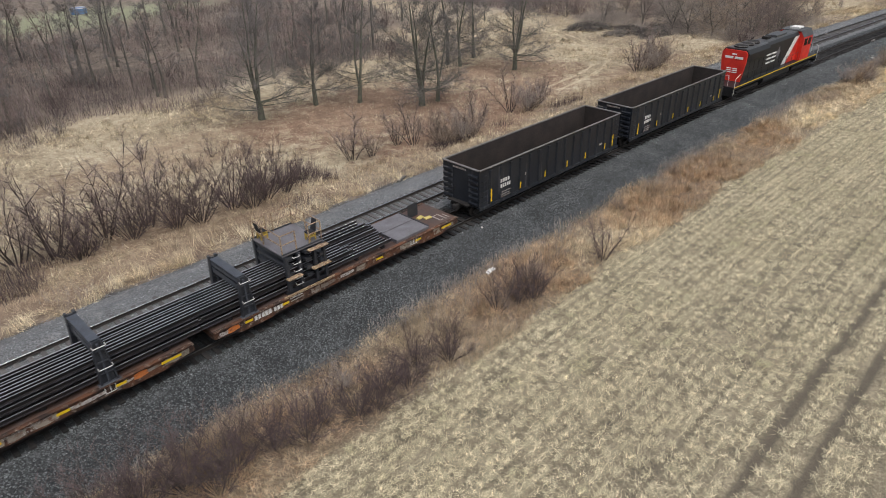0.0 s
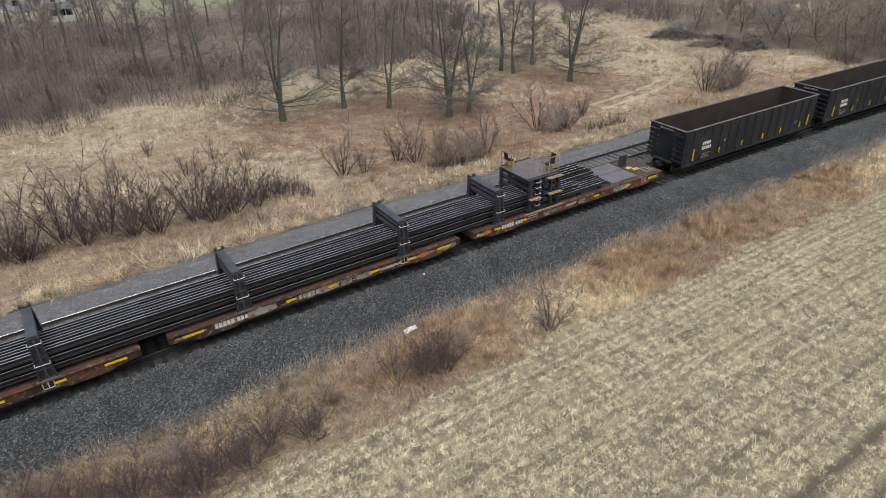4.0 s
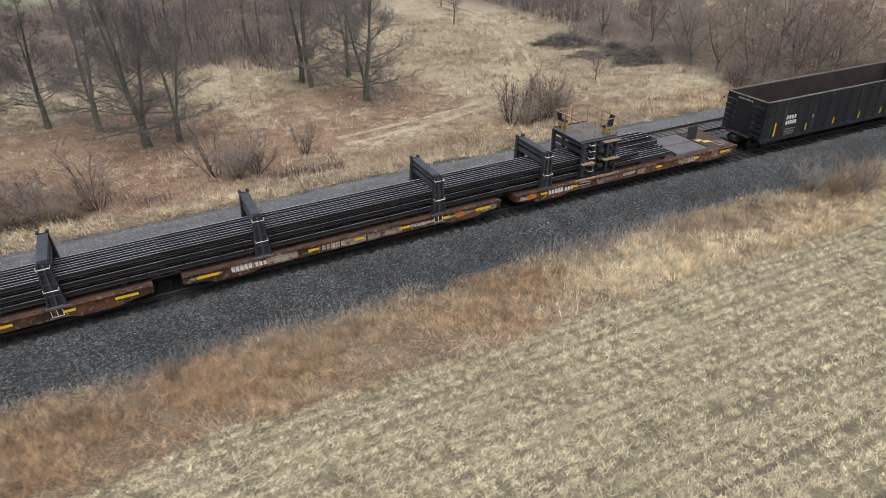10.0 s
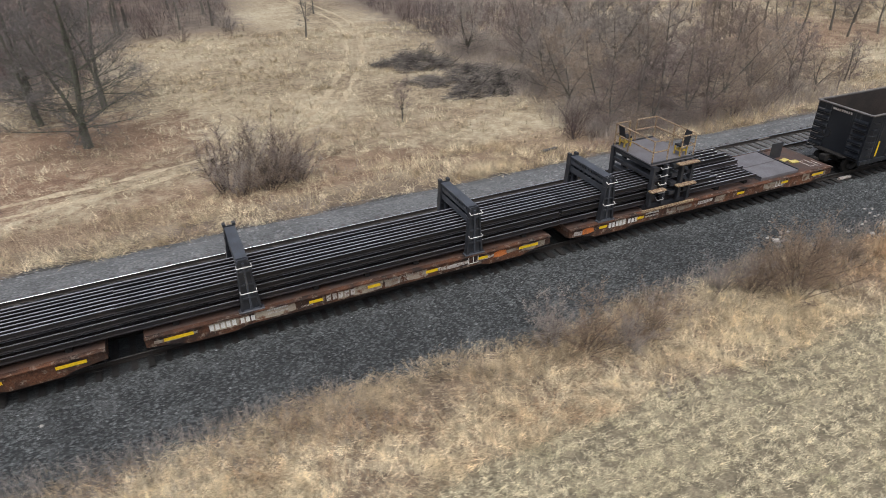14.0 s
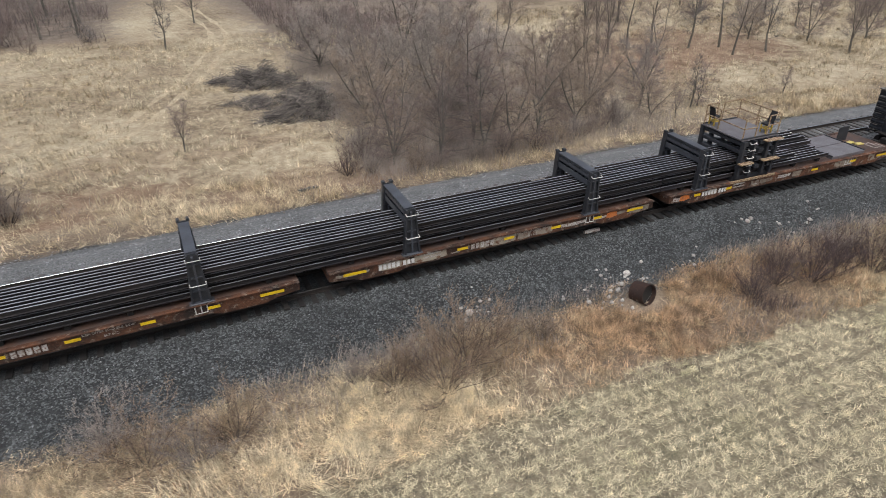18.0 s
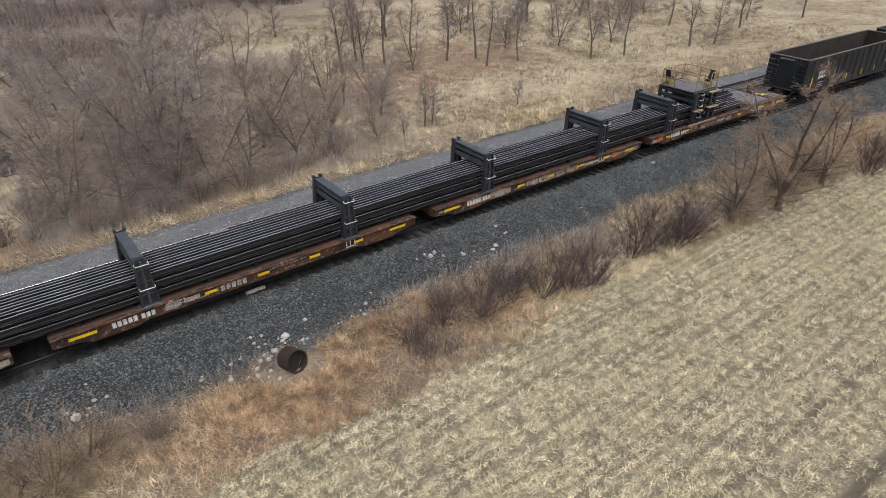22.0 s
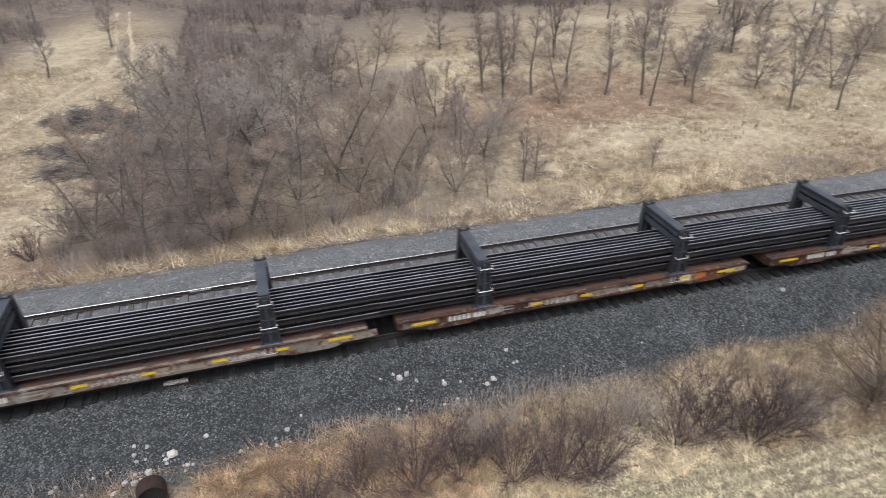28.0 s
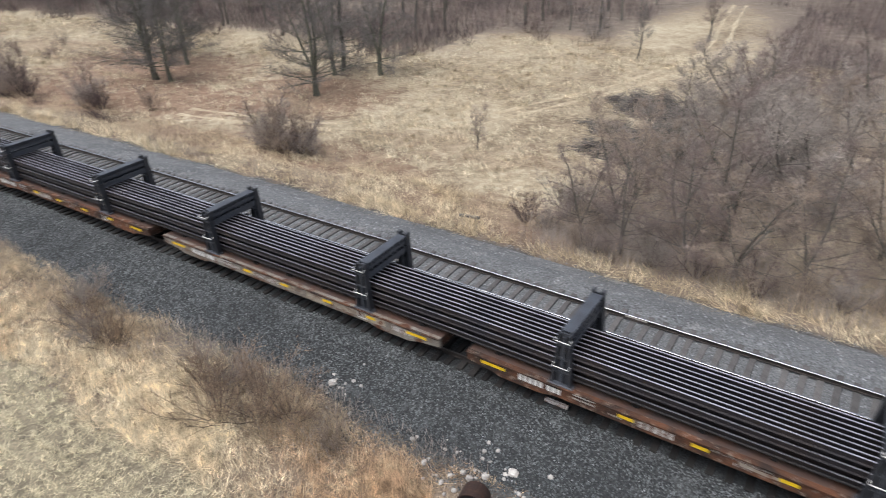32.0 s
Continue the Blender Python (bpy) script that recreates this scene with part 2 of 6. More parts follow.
SILL_RUST = material("sill_rust", (0.125, 0.05, 0.024), 0.85, 0.0, (0.024, 0.015, 0.012), 1.7, third=(0.27, 0.22, 0.18), patch=0.6, fine=24, grain=0.45, random=0.25)
SILL_TAN = material("sill_tan", (0.34, 0.3, 0.24), 0.75, 0.0, (0.24, 0.2, 0.16), 1.4, third=(0.12, 0.05, 0.025), patch=0.56, fine=30, random=0.3)
SILL_GREY = material("sill_grey", (0.33, 0.315, 0.285), 0.75, 0.0, (0.24, 0.2, 0.16), 0.8, third=(0.12, 0.045, 0.022), patch=0.55, fine=30, random=0.25)
DECK = material("deck_steel", (0.085, 0.072, 0.075), 0.6, 0.2, (0.11, 0.1, 0.105), 0.7, third=(0.1, 0.05, 0.035), patch=0.64, fine=26, grain=0.25)
PLATE = material("grey_plate", (0.2, 0.195, 0.21), 0.5, 0.2, (0.15, 0.14, 0.15), 1.4, third=(0.13, 0.08, 0.06), patch=0.68)
YELLOW = material("yellow_paint", (0.85, 0.58, 0.01), 0.55, 0, (0.75, 0.5, 0.02), 4.0, third=(0.25, 0.13, 0.04), patch=0.7)
YELLOW_WORN = material("worn_yellow_paint", (0.5, 0.39, 0.22), 0.7, 0, (0.4, 0.33, 0.24), 6.0, third=(0.16, 0.08, 0.05), patch=0.5)
WHITE = material("white_paint", (0.75, 0.75, 0.73), 0.6, 0, (0.6, 0.59, 0.57), 5.0, third=(0.25, 0.2, 0.17), patch=0.72)
WHITE_WORN = material("worn_white_paint", (0.55, 0.54, 0.52), 0.7, 0, (0.38, 0.34, 0.31), 5.0, third=(0.14, 0.07, 0.045), patch=0.54)
ORANGE = material("orange_primer", (0.6, 0.17, 0.03), 0.7, 0, (0.45, 0.15, 0.05), 4.0, third=(0.15, 0.06, 0.04), patch=0.6)
DARK = material("dark_running_gear", (0.012, 0.011, 0.011), 0.9, 0.0, (0.02, 0.017, 0.015), 3.0)
GONDOLA = material("gondola_black", (0.01, 0.013, 0.019), 0.4, 0.0, (0.02, 0.023, 0.029), 0.5, third=(0.1, 0.102, 0.108), patch=0.63, fine=24, grain=0.3, stretch=(2.4, 2.4, 0.12))
GONDOLA_IN = material("gondola_inside", (0.042, 0.031, 0.027), 0.85, 0.0, (0.024, 0.02, 0.018), 0.8, fine=20, grain=0.35)
RIM = material("worn_top_rim", (0.2, 0.195, 0.19), 0.5, 0.3, (0.13, 0.11, 0.1), 2.0, third=(0.32, 0.31, 0.3), patch=0.62)
RED = material("red_paint", (0.66, 0.035, 0.018), 0.5, 0, (0.5, 0.022, 0.014), 1.2, fine=20, grain=0.1)
LOCO_BLACK = material("locomotive_black", (0.012, 0.013, 0.014), 0.45, 0, (0.02, 0.02, 0.021), 0.8, fine=20)
LOCO_ROOF = material("locomotive_roof", (0.09, 0.095, 0.1), 0.5, 0.1, (0.06, 0.06, 0.06), 0.8)
GLASS = material("dark_glass", (0.01, 0.012, 0.014), 0.08, 0, bump=0)
TIE = material("tie_wood", (0.115, 0.11, 0.107), 0.9, 0, (0.085, 0.08, 0.078), 3.0, third=(0.16, 0.15, 0.145), patch=0.6, random=0.25)
# oily ties, made near-black to paint in the train's shadow
TIE_SHADED = material("shaded_oily_tie_wood", (0.016, 0.015, 0.0145), 0.9, 0, (0.026, 0.023, 0.021), 3.0, third=(0.04, 0.036, 0.033), patch=0.66, random=0.4)
STONE_DARK = material("ballast_stone", (0.101, 0.11, 0.113), 0.75, 0, (0.062, 0.068, 0.071), 0.5, island=0.85, fine=30, bump=0.3)
STONE_GREY = material("pale_ballast_stone", (0.235, 0.245, 0.252), 0.85, 0, (0.18, 0.188, 0.195), 0.5, island=0.6, fine=30, bump=0.3)
STONE_PALE = material("pale_stone", (0.5, 0.485, 0.455), 0.9, 0, (0.33, 0.3, 0.275), 4.0, bump=0.4, random=0.25)
SEAT = material("dark_seat_cloth", (0.015, 0.016, 0.02), 0.8, 0)
GLOVE = material("pale_yellow_sacking", (0.6, 0.52, 0.2), 0.9, 0, (0.5, 0.4, 0.12), 8.0)
RUST_PIPE = material("rusted_pipe", (0.05, 0.026, 0.02), 0.85, 0.2, (0.035, 0.022, 0.019), 3.0, third=(0.085, 0.045, 0.028), patch=0.6)
BARK = material("grey_bark", (0.165, 0.15, 0.13), 0.95, 0, (0.11, 0.1, 0.088), 2.5, fine=30, third=(0.115, 0.122, 0.088), patch=0.6, random=0.25)
TWIG = material("grey_twigs", (0.36, 0.315, 0.28), 0.95, 0, (0.27, 0.232, 0.208), 0.6, bump=0, island=0.35, random=0.18)
BARK_GREEN = material("lichen_grey_bark", (0.125, 0.125, 0.1), 0.95, 0, (0.085, 0.082, 0.07), 2.5, fine=30, third=(0.15, 0.165, 0.115), patch=0.55, random=0.25)
BARK_OCHRE = material("ochre_bark", (0.12, 0.096, 0.076), 0.95, 0, (0.085, 0.068, 0.056), 2.5, fine=30, random=0.2)
TWIG_WARM = material("warm_brown_twigs", (0.37, 0.295, 0.23), 0.95, 0, (0.28, 0.22, 0.175), 0.7, bump=0, random=0.2)
TWIG_FLOOR = material("undergrowth_twigs", (0.205, 0.16, 0.148), 0.95, 0, (0.125, 0.1, 0.096), 0.12, edge=0.08, bump=0, island=0.5)
TWIG_DARK = material("dark_shrub_twigs", (0.142, 0.1, 0.096), 0.95, 0, (0.1, 0.075, 0.075), 0.8, bump=0, island=0.5, random=0.25)
STEM_DARK = material("dark_shrub_stems", (0.06, 0.045, 0.042), 0.9, 0, (0.09, 0.068, 0.06), 3.0, bump=0, random=0.25)
TWIG_OCHRE = material("ochre_twigs", (0.33, 0.24, 0.165), 0.95, 0, (0.25, 0.185, 0.135), 0.8, bump=0, island=0.4, random=0.15)
TWIG_RED = material("reddish_twigs", (0.28, 0.218, 0.195), 0.95, 0, (0.22, 0.176, 0.16), 0.8, bump=0, island=0.4, random=0.2)
TWIG_FAR = material("blue_grey_twigs", (0.19, 0.175, 0.17), 0.95, 0, (0.15, 0.134, 0.129), 0.4, bump=0, island=0.4, random=0.2)
HOUSE_WALL = material("pale_siding", (0.6, 0.6, 0.6), 0.7, 0, (0.52, 0.52, 0.53), 2.0)
HOUSE_ROOF = material("grey_shingle", (0.16, 0.16, 0.17), 0.9, 0, (0.12, 0.12, 0.125), 3.0)
BLUE_WALL = material("blue_sheeting", (0.1, 0.19, 0.36), 0.6, 0, (0.12, 0.22, 0.38), 2.0)
BRUSH = material("heaped_brushwood", (0.17, 0.148, 0.13), 0.95, 0, (0.08, 0.07, 0.062), 1.0, bump=0, island=0.85)


def straw(name, a, b, c, high=0.6, scale=0.35, vary=0.35, tuft=2.2, depth=0.4):
    """Dry grass: three straw tones in drifts over the land, and blade by blade."""
    m = material(name, a, 0.9, 0, b, scale, mix=0.5, edge=0.12, third=c, patch=high, fine=tuft, grain=depth, bump=0, island=vary)
    return m


STRAW = straw("dry_verge_grass", (0.52, 0.42, 0.285), (0.4, 0.315, 0.21), (0.27, 0.21, 0.155), scale=0.45, high=0.58, vary=0.5)
CREAM = straw("cream_verge_grass", (0.8, 0.7, 0.5), (0.7, 0.58, 0.39), (0.54, 0.42, 0.27), scale=0.5, high=0.6, vary=0.45)
RUSSET_FAR = straw("dull_russet_grass", (0.43, 0.335, 0.225), (0.34, 0.26, 0.18), (0.52, 0.43, 0.29), scale=0.6, high=0.57, vary=0.5)
RUSSET = straw("russet_verge_grass", (0.48, 0.325, 0.195), (0.38, 0.262, 0.17), (0.55, 0.43, 0.275), scale=0.6, high=0.57, vary=0.6)
STRAW_PALE = straw("pale_dry_grass", (0.68, 0.585, 0.41), (0.54, 0.435, 0.285), (0.36, 0.26, 0.17), scale=0.35, high=0.6, vary=0.5)
MEADOW = straw("meadow_grass", (0.57, 0.5, 0.36), (0.45, 0.37, 0.25), (0.33, 0.245, 0.16), scale=0.22, high=0.58, vary=0.6, tuft=1.3, depth=0.42)
STUBBLE = straw("field_stubble", (0.69, 0.615, 0.43), (0.6, 0.53, 0.36), (0.5, 0.46, 0.29), scale=0.2, high=0.6, vary=0.5, tuft=3.0, depth=0.3)


# fallen leaves: middle along the line and off it, half lengths, strength
LITTER = ((40, 27, 14, 11, 0.85), (62, 27, 10, 8, 0.75), (135, 33, 14, 9, 0.7), (42, 14.5, 12, 4.0, 0.85), (53, 20, 11, 6, 0.8), (66, 13, 12, 2.0, 0.5), (92, 12.5, 10, 3.0, 0.5), (120, 26, 14, 7, 0.5), (22, 30, 12, 6, 0.4), (74, 14.8, 11, 3.2, 0.6), (84, 22, 9, 4, 0.25), (9, 14, 17, 4.5, 0.4), (24, 13, 8, 3.5, 0.3))


def ground_material():
    """Soil, litter and matted grass by the distance from the track: stubble field, verge, gravel, meadow."""
    m = bpy.data.materials.new("open_ground")
    m.use_nodes = True
    t = m.node_tree
    n, link = t.nodes, t.links.new
    bs = n["Principled BSDF"]
    bs.inputs["Roughness"].default_value = 0.95
    co = n.new("ShaderNodeTexCoord")
    sub = n.new("ShaderNodeVectorMath")
    sub.operation = "SUBTRACT"
    sub.inputs[1].default_value = (60, -R, 0)
    link(co.outputs["Object"], sub.inputs[0])
    flat = n.new("ShaderNodeVectorMath")
    flat.operation = "MULTIPLY"
    flat.inputs[1].default_value = (1, 1, 0)
    link(sub.outputs[0], flat.inputs[0])
    length = n.new("ShaderNodeVectorMath")
    length.operation = "LENGTH"
    link(flat.outputs[0], length.inputs[0])

    def maths(op, a, b):
        x = n.new("ShaderNodeMath")
        x.operation = op
        for i, v in enumerate((a, b)):
            if isinstance(v, bpy.types.NodeSocket):
                link(v, x.inputs[i])
            else:
                x.inputs[i].default_value = v
        return x.outputs[0]

    def noise_at(scale, detail=5, rough=0.55):
        x = n.new("ShaderNodeTexNoise")
        x.inputs["Scale"].default_value, x.inputs["Detail"].default_value, x.inputs["Roughness"].default_value = scale, detail, rough
        link(co.outputs["Object"], x.inputs["Vector"])
        return x.outputs["Fac"]

    def ramp(src, *stops):
        x = n.new("ShaderNodeValToRGB")
        e = x.color_ramp.elements
        while len(e) < len(stops):
            e.new(0.5)
        for el, (p, c) in zip(e, stops):
            el.position, el.color = p, (*c, 1)
        link(src, x.inputs["Fac"])
        return x.outputs["Color"]

    def between(src, lo, hi):
        x = n.new("ShaderNodeMapRange")
        x.inputs["From Min"].default_value, x.inputs["From Max"].default_value = lo, hi
        link(src, x.inputs["Value"])
        return x.outputs["Result"]

    def blend(fac, a, b, kind="MIX"):
        x = n.new("ShaderNodeMix")
        x.data_type, x.blend_type = "RGBA", kind
        for socket, v in ((x.inputs[0], fac), (x.inputs[6], a), (x.inputs[7], b)):
            if isinstance(v, bpy.types.NodeSocket):
                link(v, socket)
            else:
                socket.default_value = v
        return x.outputs[2]

    off = maths("SUBTRACT", length.outputs["Value"], R)
    wob = maths("MULTIPLY", maths("SUBTRACT", noise_at(0.35, 4), 0.5), 2.6)
    edge = maths("ADD", off, wob)
    n1, n2, n3 = noise_at(0.09, 6, 0.6), noise_at(0.8, 6, 0.65), noise_at(9.0, 6, 0.7)
    meadow = ramp(blend(0.35, blend(0.4, n1, n2), noise_at(2.6, 5, 0.7)), (0.4, (0.15, 0.112, 0.075)), (0.46, (0.275, 0.217, 0.145)), (0.53, (0.415, 0.347, 0.24)), (0.6, (0.52, 0.455, 0.33)))
    verge = ramp(blend(0.5, n2, n3), (0.38, (0.1, 0.075, 0.058)), (0.5, (0.2, 0.152, 0.112)), (0.62, (0.34, 0.27, 0.19)))
    field = ramp(blend(0.6, n2, n3), (0.38, (0.1, 0.085, 0.06)), (0.5, (0.225, 0.192, 0.132)), (0.62, (0.39, 0.34, 0.235)))
    green = blend(maths("MULTIPLY", between(n1, 0.57, 0.72), 0.2), field, (0.2, 0.22, 0.1, 1))
    field = green
    for q_, w_, f_ in ((-21.4, 0.3, 0.85), (-23.05, 0.3, 0.85), (-18.9, 0.25, 0.5), (-16.4, 0.22, 0.4)):
        away = maths("ABSOLUTE", maths("SUBTRACT", maths("ADD", off, maths("MULTIPLY", maths("SUBTRACT", n2, 0.5), 0.35)), q_), 0)
        field = blend(maths("MULTIPLY", between(away, w_, w_ * 0.4), f_), field, (0.1, 0.084, 0.062, 1))
    colour = blend(between(edge, -8.6, -9.6), verge, field)
    colour = blend(between(edge, 10.5, 14.0), colour, meadow)
    woods = ramp(blend(0.5, n2, n3), (0.38, (0.085, 0.068, 0.055)), (0.5, (0.17, 0.136, 0.108)), (0.62, (0.29, 0.235, 0.18)))
    colour = blend(between(maths("ADD", edge, maths("MULTIPLY", maths("SUBTRACT", blend(0.4, n2, n3), 0.5), 22.0)), 47, 53), colour, woods)
    # leaf litter under the row of trees and in the thicket

    def spot(s, q, rx, ry):
        c = W(s, q)
        mp = n.new("ShaderNodeMapping")
        mp.vector_type = "TEXTURE"
        mp.inputs["Location"].default_value, mp.inputs["Scale"].default_value = (c.x, c.y, 0), (rx, ry, 1e6)
        link(co.outputs["Object"], mp.inputs["Vector"])
        ln = n.new("ShaderNodeVectorMath")
        ln.operation = "LENGTH"
        link(mp.outputs[0], ln.inputs[0])
        return between(maths("ADD", ln.outputs["Value"], maths("MULTIPLY", maths("SUBTRACT", blend(0.45, n2, n3), 0.5), 3.0)), 1.1, 0.75)

    colour = blend(spot(88, 62, 9, 34), colour, meadow)
    colour = blend(spot(77, 55, 16, 10), colour, meadow)
    colour = blend(spot(168, 57, 58, 25), colour, meadow)
    colour = blend(spot(34, 122, 34, 14), colour, (0.25, 0.26, 0.165, 1))
    litter = ramp(blend(0.65, n2, n3), (0.38, (0.085, 0.05, 0.036)), (0.5, (0.235, 0.14, 0.092)), (0.61, (0.38, 0.265, 0.18)))
    for s_, q_, rx, ry, f_ in LITTER:
        colour = blend(maths("MULTIPLY", spot(s_, q_, rx, ry), f_), colour, litter)
    mould = ramp(n3, (0.36, (0.17, 0.13, 0.1)), (0.64, (0.39, 0.32, 0.25)))
    colour = blend(maths("MULTIPLY", spot(104, 26, 10.5, 19), 0.75), colour, mould)
    gravel = ramp(n3, (0.35, (0.035, 0.035, 0.035)), (0.6, (0.1, 0.1, 0.098)))
    bed = maths("MULTIPLY", between(edge, -5.2, -4.6), between(edge, 9.2, 8.6))
    colour = blend(bed, colour, gravel)
    speck = n.new("ShaderNodeMapRange")
    speck.inputs["From Min"].default_value, speck.inputs["From Max"].default_value = 0.3, 0.7
    speck.inputs["To Min"].default_value, speck.inputs["To Max"].default_value = 0.62, 1.3
    link(noise_at(22.0, 4, 0.7), speck.inputs["Value"])
    colour = blend(1.0, colour, speck.outputs["Result"], "MULTIPLY")
    link(colour, bs.inputs["Base Color"])
    bp = n.new("ShaderNodeBump")
    bp.inputs["Strength"].default_value, bp.inputs["Distance"].default_value = 0.6, 0.08
    link(n3, bp.inputs["Height"])
    link(bp.outputs["Normal"], bs.inputs["Normal"])
    return m


GROUND = ground_material()
# BED is near-black, painting the shade in the gaps between loose stones
BED = material("ballast_bed", (0.03, 0.033, 0.035), 0.9, 0, (0.022, 0.024, 0.026), 0.4, third=(0.065, 0.069, 0.071), patch=0.58, fine=17, grain=0.7, bump=0.9, dist=0.05)
BED_PALE = material("pale_ballast_bed", (0.145, 0.15, 0.155), 0.9, 0, (0.11, 0.114, 0.118), 0.4, third=(0.2, 0.2, 0.2), patch=0.6, fine=14, grain=0.6, bump=0.9, dist=0.05)

# ---- ground: one sheet to the horizon, finer near the line ----
def stations(lo, hi, fine, far):
    a = list(np.arange(lo, hi + 1e-6, fine))
    step, x = fine, hi
    up = []
    while x < far:
        step *= 1.35
        x += step
        up.append(x)
    step, x = fine, lo
    down = []
    while x > -far:
        step *= 1.35
        x -= step
        down.append(x)
    return np.array(down[::-1] + a + up)


def grid_mesh(name, ss, ns, zf, mat):
    s, n = np.meshgrid(ss, ns, indexing="ij")
    v = Wn(s, n, zf(s, n)).reshape(-1, 3)
    a, b = len(ss), len(ns)
    i = (np.arange(a - 1)[:, None] * b + np.arange(b - 1)[None]).ravel()
    quads = np.stack([i, i + b, i + b + 1, i + 1], -1)
    me = bulk(name, v, quads, mat, 4)
    me.polygons.foreach_set("use_smooth", np.ones(len(quads), bool))
    return me


ground_n = np.concatenate([-np.geomspace(900, 31, 16), np.arange(-30, -24, 0.6), np.arange(-24, -15.6, 0.12), np.arange(-15.6, 60, 0.6), np.geomspace(60, 950, 18)])
tagged(new("ground", grid_mesh("ground", stations(-30, 170, 1.2, 2200), ground_n, lambda s, n: ground_z(s, n) - 0.1 * (smooth(-4.3, -3.4, n) * (1 - smooth(7.2, 8.2, n))), GROUND)),
       "dry winter field, verge and meadow on level land", "ground", kind="structure")


def bed_z(s, n):
    z = ground_z(s, n) + 0.03 - 0.035 * smooth(1.9, 1.2, np.abs(n)) - 0.05 * smooth(1.9, 1.2, np.abs(n - NFAR + 0.72))
    ruffle = 0.02 * np.sin(s * 1.7 + n * 2.3) * np.sin(n * 2.7 - s * 1.1)
    skirt = -0.25 * (smooth(-4.4, -5.0, n) + smooth(8.6, 9.2, n))
    return z + ruffle + skirt


tagged(new("ballast_bed", grid_mesh("ballast_bed", np.arange(-60, 230, 0.36), np.concatenate([np.arange(-5.0, -1.6, 0.2), np.arange(-1.6, 2.3, 0.3)]), bed_z, BED)),
       "dark grey crushed stone bed under the train's track", "track bed", kind="structure")
tagged(new("far_ballast_bed", grid_mesh("far_ballast_bed", np.arange(-60, 230, 0.36), np.concatenate([np.arange(2.0, 5.7, 0.3), np.arange(5.7, 9.3, 0.2)]), lambda s, n: bed_z(s, n) + 0.012, BED_PALE)),
       "pale grey crushed stone bed of the empty track", "track bed", kind="structure")


# ---- rails and ties of the two tracks ----
RAIL_RING = [(-0.076, 0), (0.076, 0), (0.076, 0.012), (0.012, 0.03), (0.012, 0.135), (0.036, 0.145), (0.036, 0.176), (0.028, 0.185), (-0.028, 0.185), (-0.036, 0.176), (-0.036, 0.145), (-0.012, 0.135), (-0.012, 0.03), (-0.076, 0.012)]


def track_rail(n, lo, hi, side, head):
    ss = np.arange(lo, hi + 0.1, 6.0)
    k = len(RAIL_RING)
    v, f = [], []
    for i, s in enumerate(ss):
        v += [tuple(W(s, n + y, z)) for y, z in RAIL_RING]
        if i:
            f += [((i - 1) * k + j, i * k + j, i * k + (j + 1) % k, (i - 1) * k + (j + 1) % k) for j in range(k)]
    shape = Shape().add(v, f)
    me = shape.mesh("rail", side)
    me.materials.append(head)
    for p in me.polygons:
        if p.index % k in (6, 7, 8):
            p.material_index = 1
    return me


TRACKS = []
for centre, what in ((0.0, "track carrying the train"), (NFAR - 0.717, "empty track beside the train")):
    thing = tagged(empty("railway_track", "steel rails with polished heads on dark wooden ties, " + what, "railway track"), kind="structure")
    TRACKS.append((thing, centre))
    for side in (-0.7535, 0.7535):
        # the train's own track gets the rails with shade in their colour
        part("rail", track_rail(centre + side, -90, 360, *((RAIL_RUST, RAIL_WORN) if centre else (RAIL_SHADED, RAIL_HEAD_SHADED))), RAIL_RUST, thing, "rusty rail with a polished running surface")


# ---- sleepers: the ones that show near the camera's way ----
tie = Shape().box(-0.115, 0.115, -1.3, 1.3, -0.16, 0.0, 0.012).mesh("tie", TIE)
tie_dark = Shape().box(-0.115, 0.115, -1.4, 1.3, -0.16, 0.02, 0.012).mesh("tie", TIE_SHADED)
rnd = random.Random(3)
for thing, centre in TRACKS:
    for s in np.arange(-12, 156, 0.56):
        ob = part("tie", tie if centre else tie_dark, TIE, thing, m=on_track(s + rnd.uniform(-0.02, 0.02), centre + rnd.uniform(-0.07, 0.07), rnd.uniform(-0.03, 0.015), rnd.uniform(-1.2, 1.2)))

# ---- the train ----
def truck(parent, x, gauge=0.75, base=0.86):
    t = part("truck", Shape().box(x - 0.25, x + 0.25, -1.0, 1.0, 0.55, 0.8, 0.03), DARK, parent, "grimy cast steel truck")
    for side in (-1.02, 1.02):
        ring = [(x - 1.15, 0.56), (x - 0.95, 0.42), (x - 0.55, 0.62), (x - 0.3, 0.36), (x + 0.3, 0.36), (x + 0.55, 0.62), (x + 0.95, 0.42), (x + 1.15, 0.56), (x + 1.05, 0.72), (x + 0.5, 0.86), (x - 0.5, 0.86), (x - 1.05, 0.72)]
        part("side_frame", Shape().slab(ring, side - 0.09, side + 0.09), DARK, t)
    for a in (-base, base):
        w = Shape().tube([(x + a, -0.95, 0.61), (x + a, 0.95, 0.61)], 0.08, 8)
        for side in (-gauge, gauge):
            w.disc(x + a, side - 0.065, side + 0.065, 0.61, 0.42, 20)
        part("wheelset", w, DARK, t)
    return t


def coupler(parent, x, d):
    c = Shape().box(min(x, x + 0.5 * d), max(x, x + 0.5 * d), -0.12, 0.12, 0.78, 1.02, 0.02)
    c.box(min(x + 0.42 * d, x + 0.72 * d), max(x + 0.42 * d, x + 0.72 * d), -0.2, 0.16, 0.74, 1.06, 0.04)
    c.tube([(x + 0.1 * d, 0.3, 0.8), (x + 0.35 * d, 0.34, 0.55), (x + 0.7 * d, 0.3, 0.5)], 0.03, 6)
    part("coupler", c, DARK, parent)


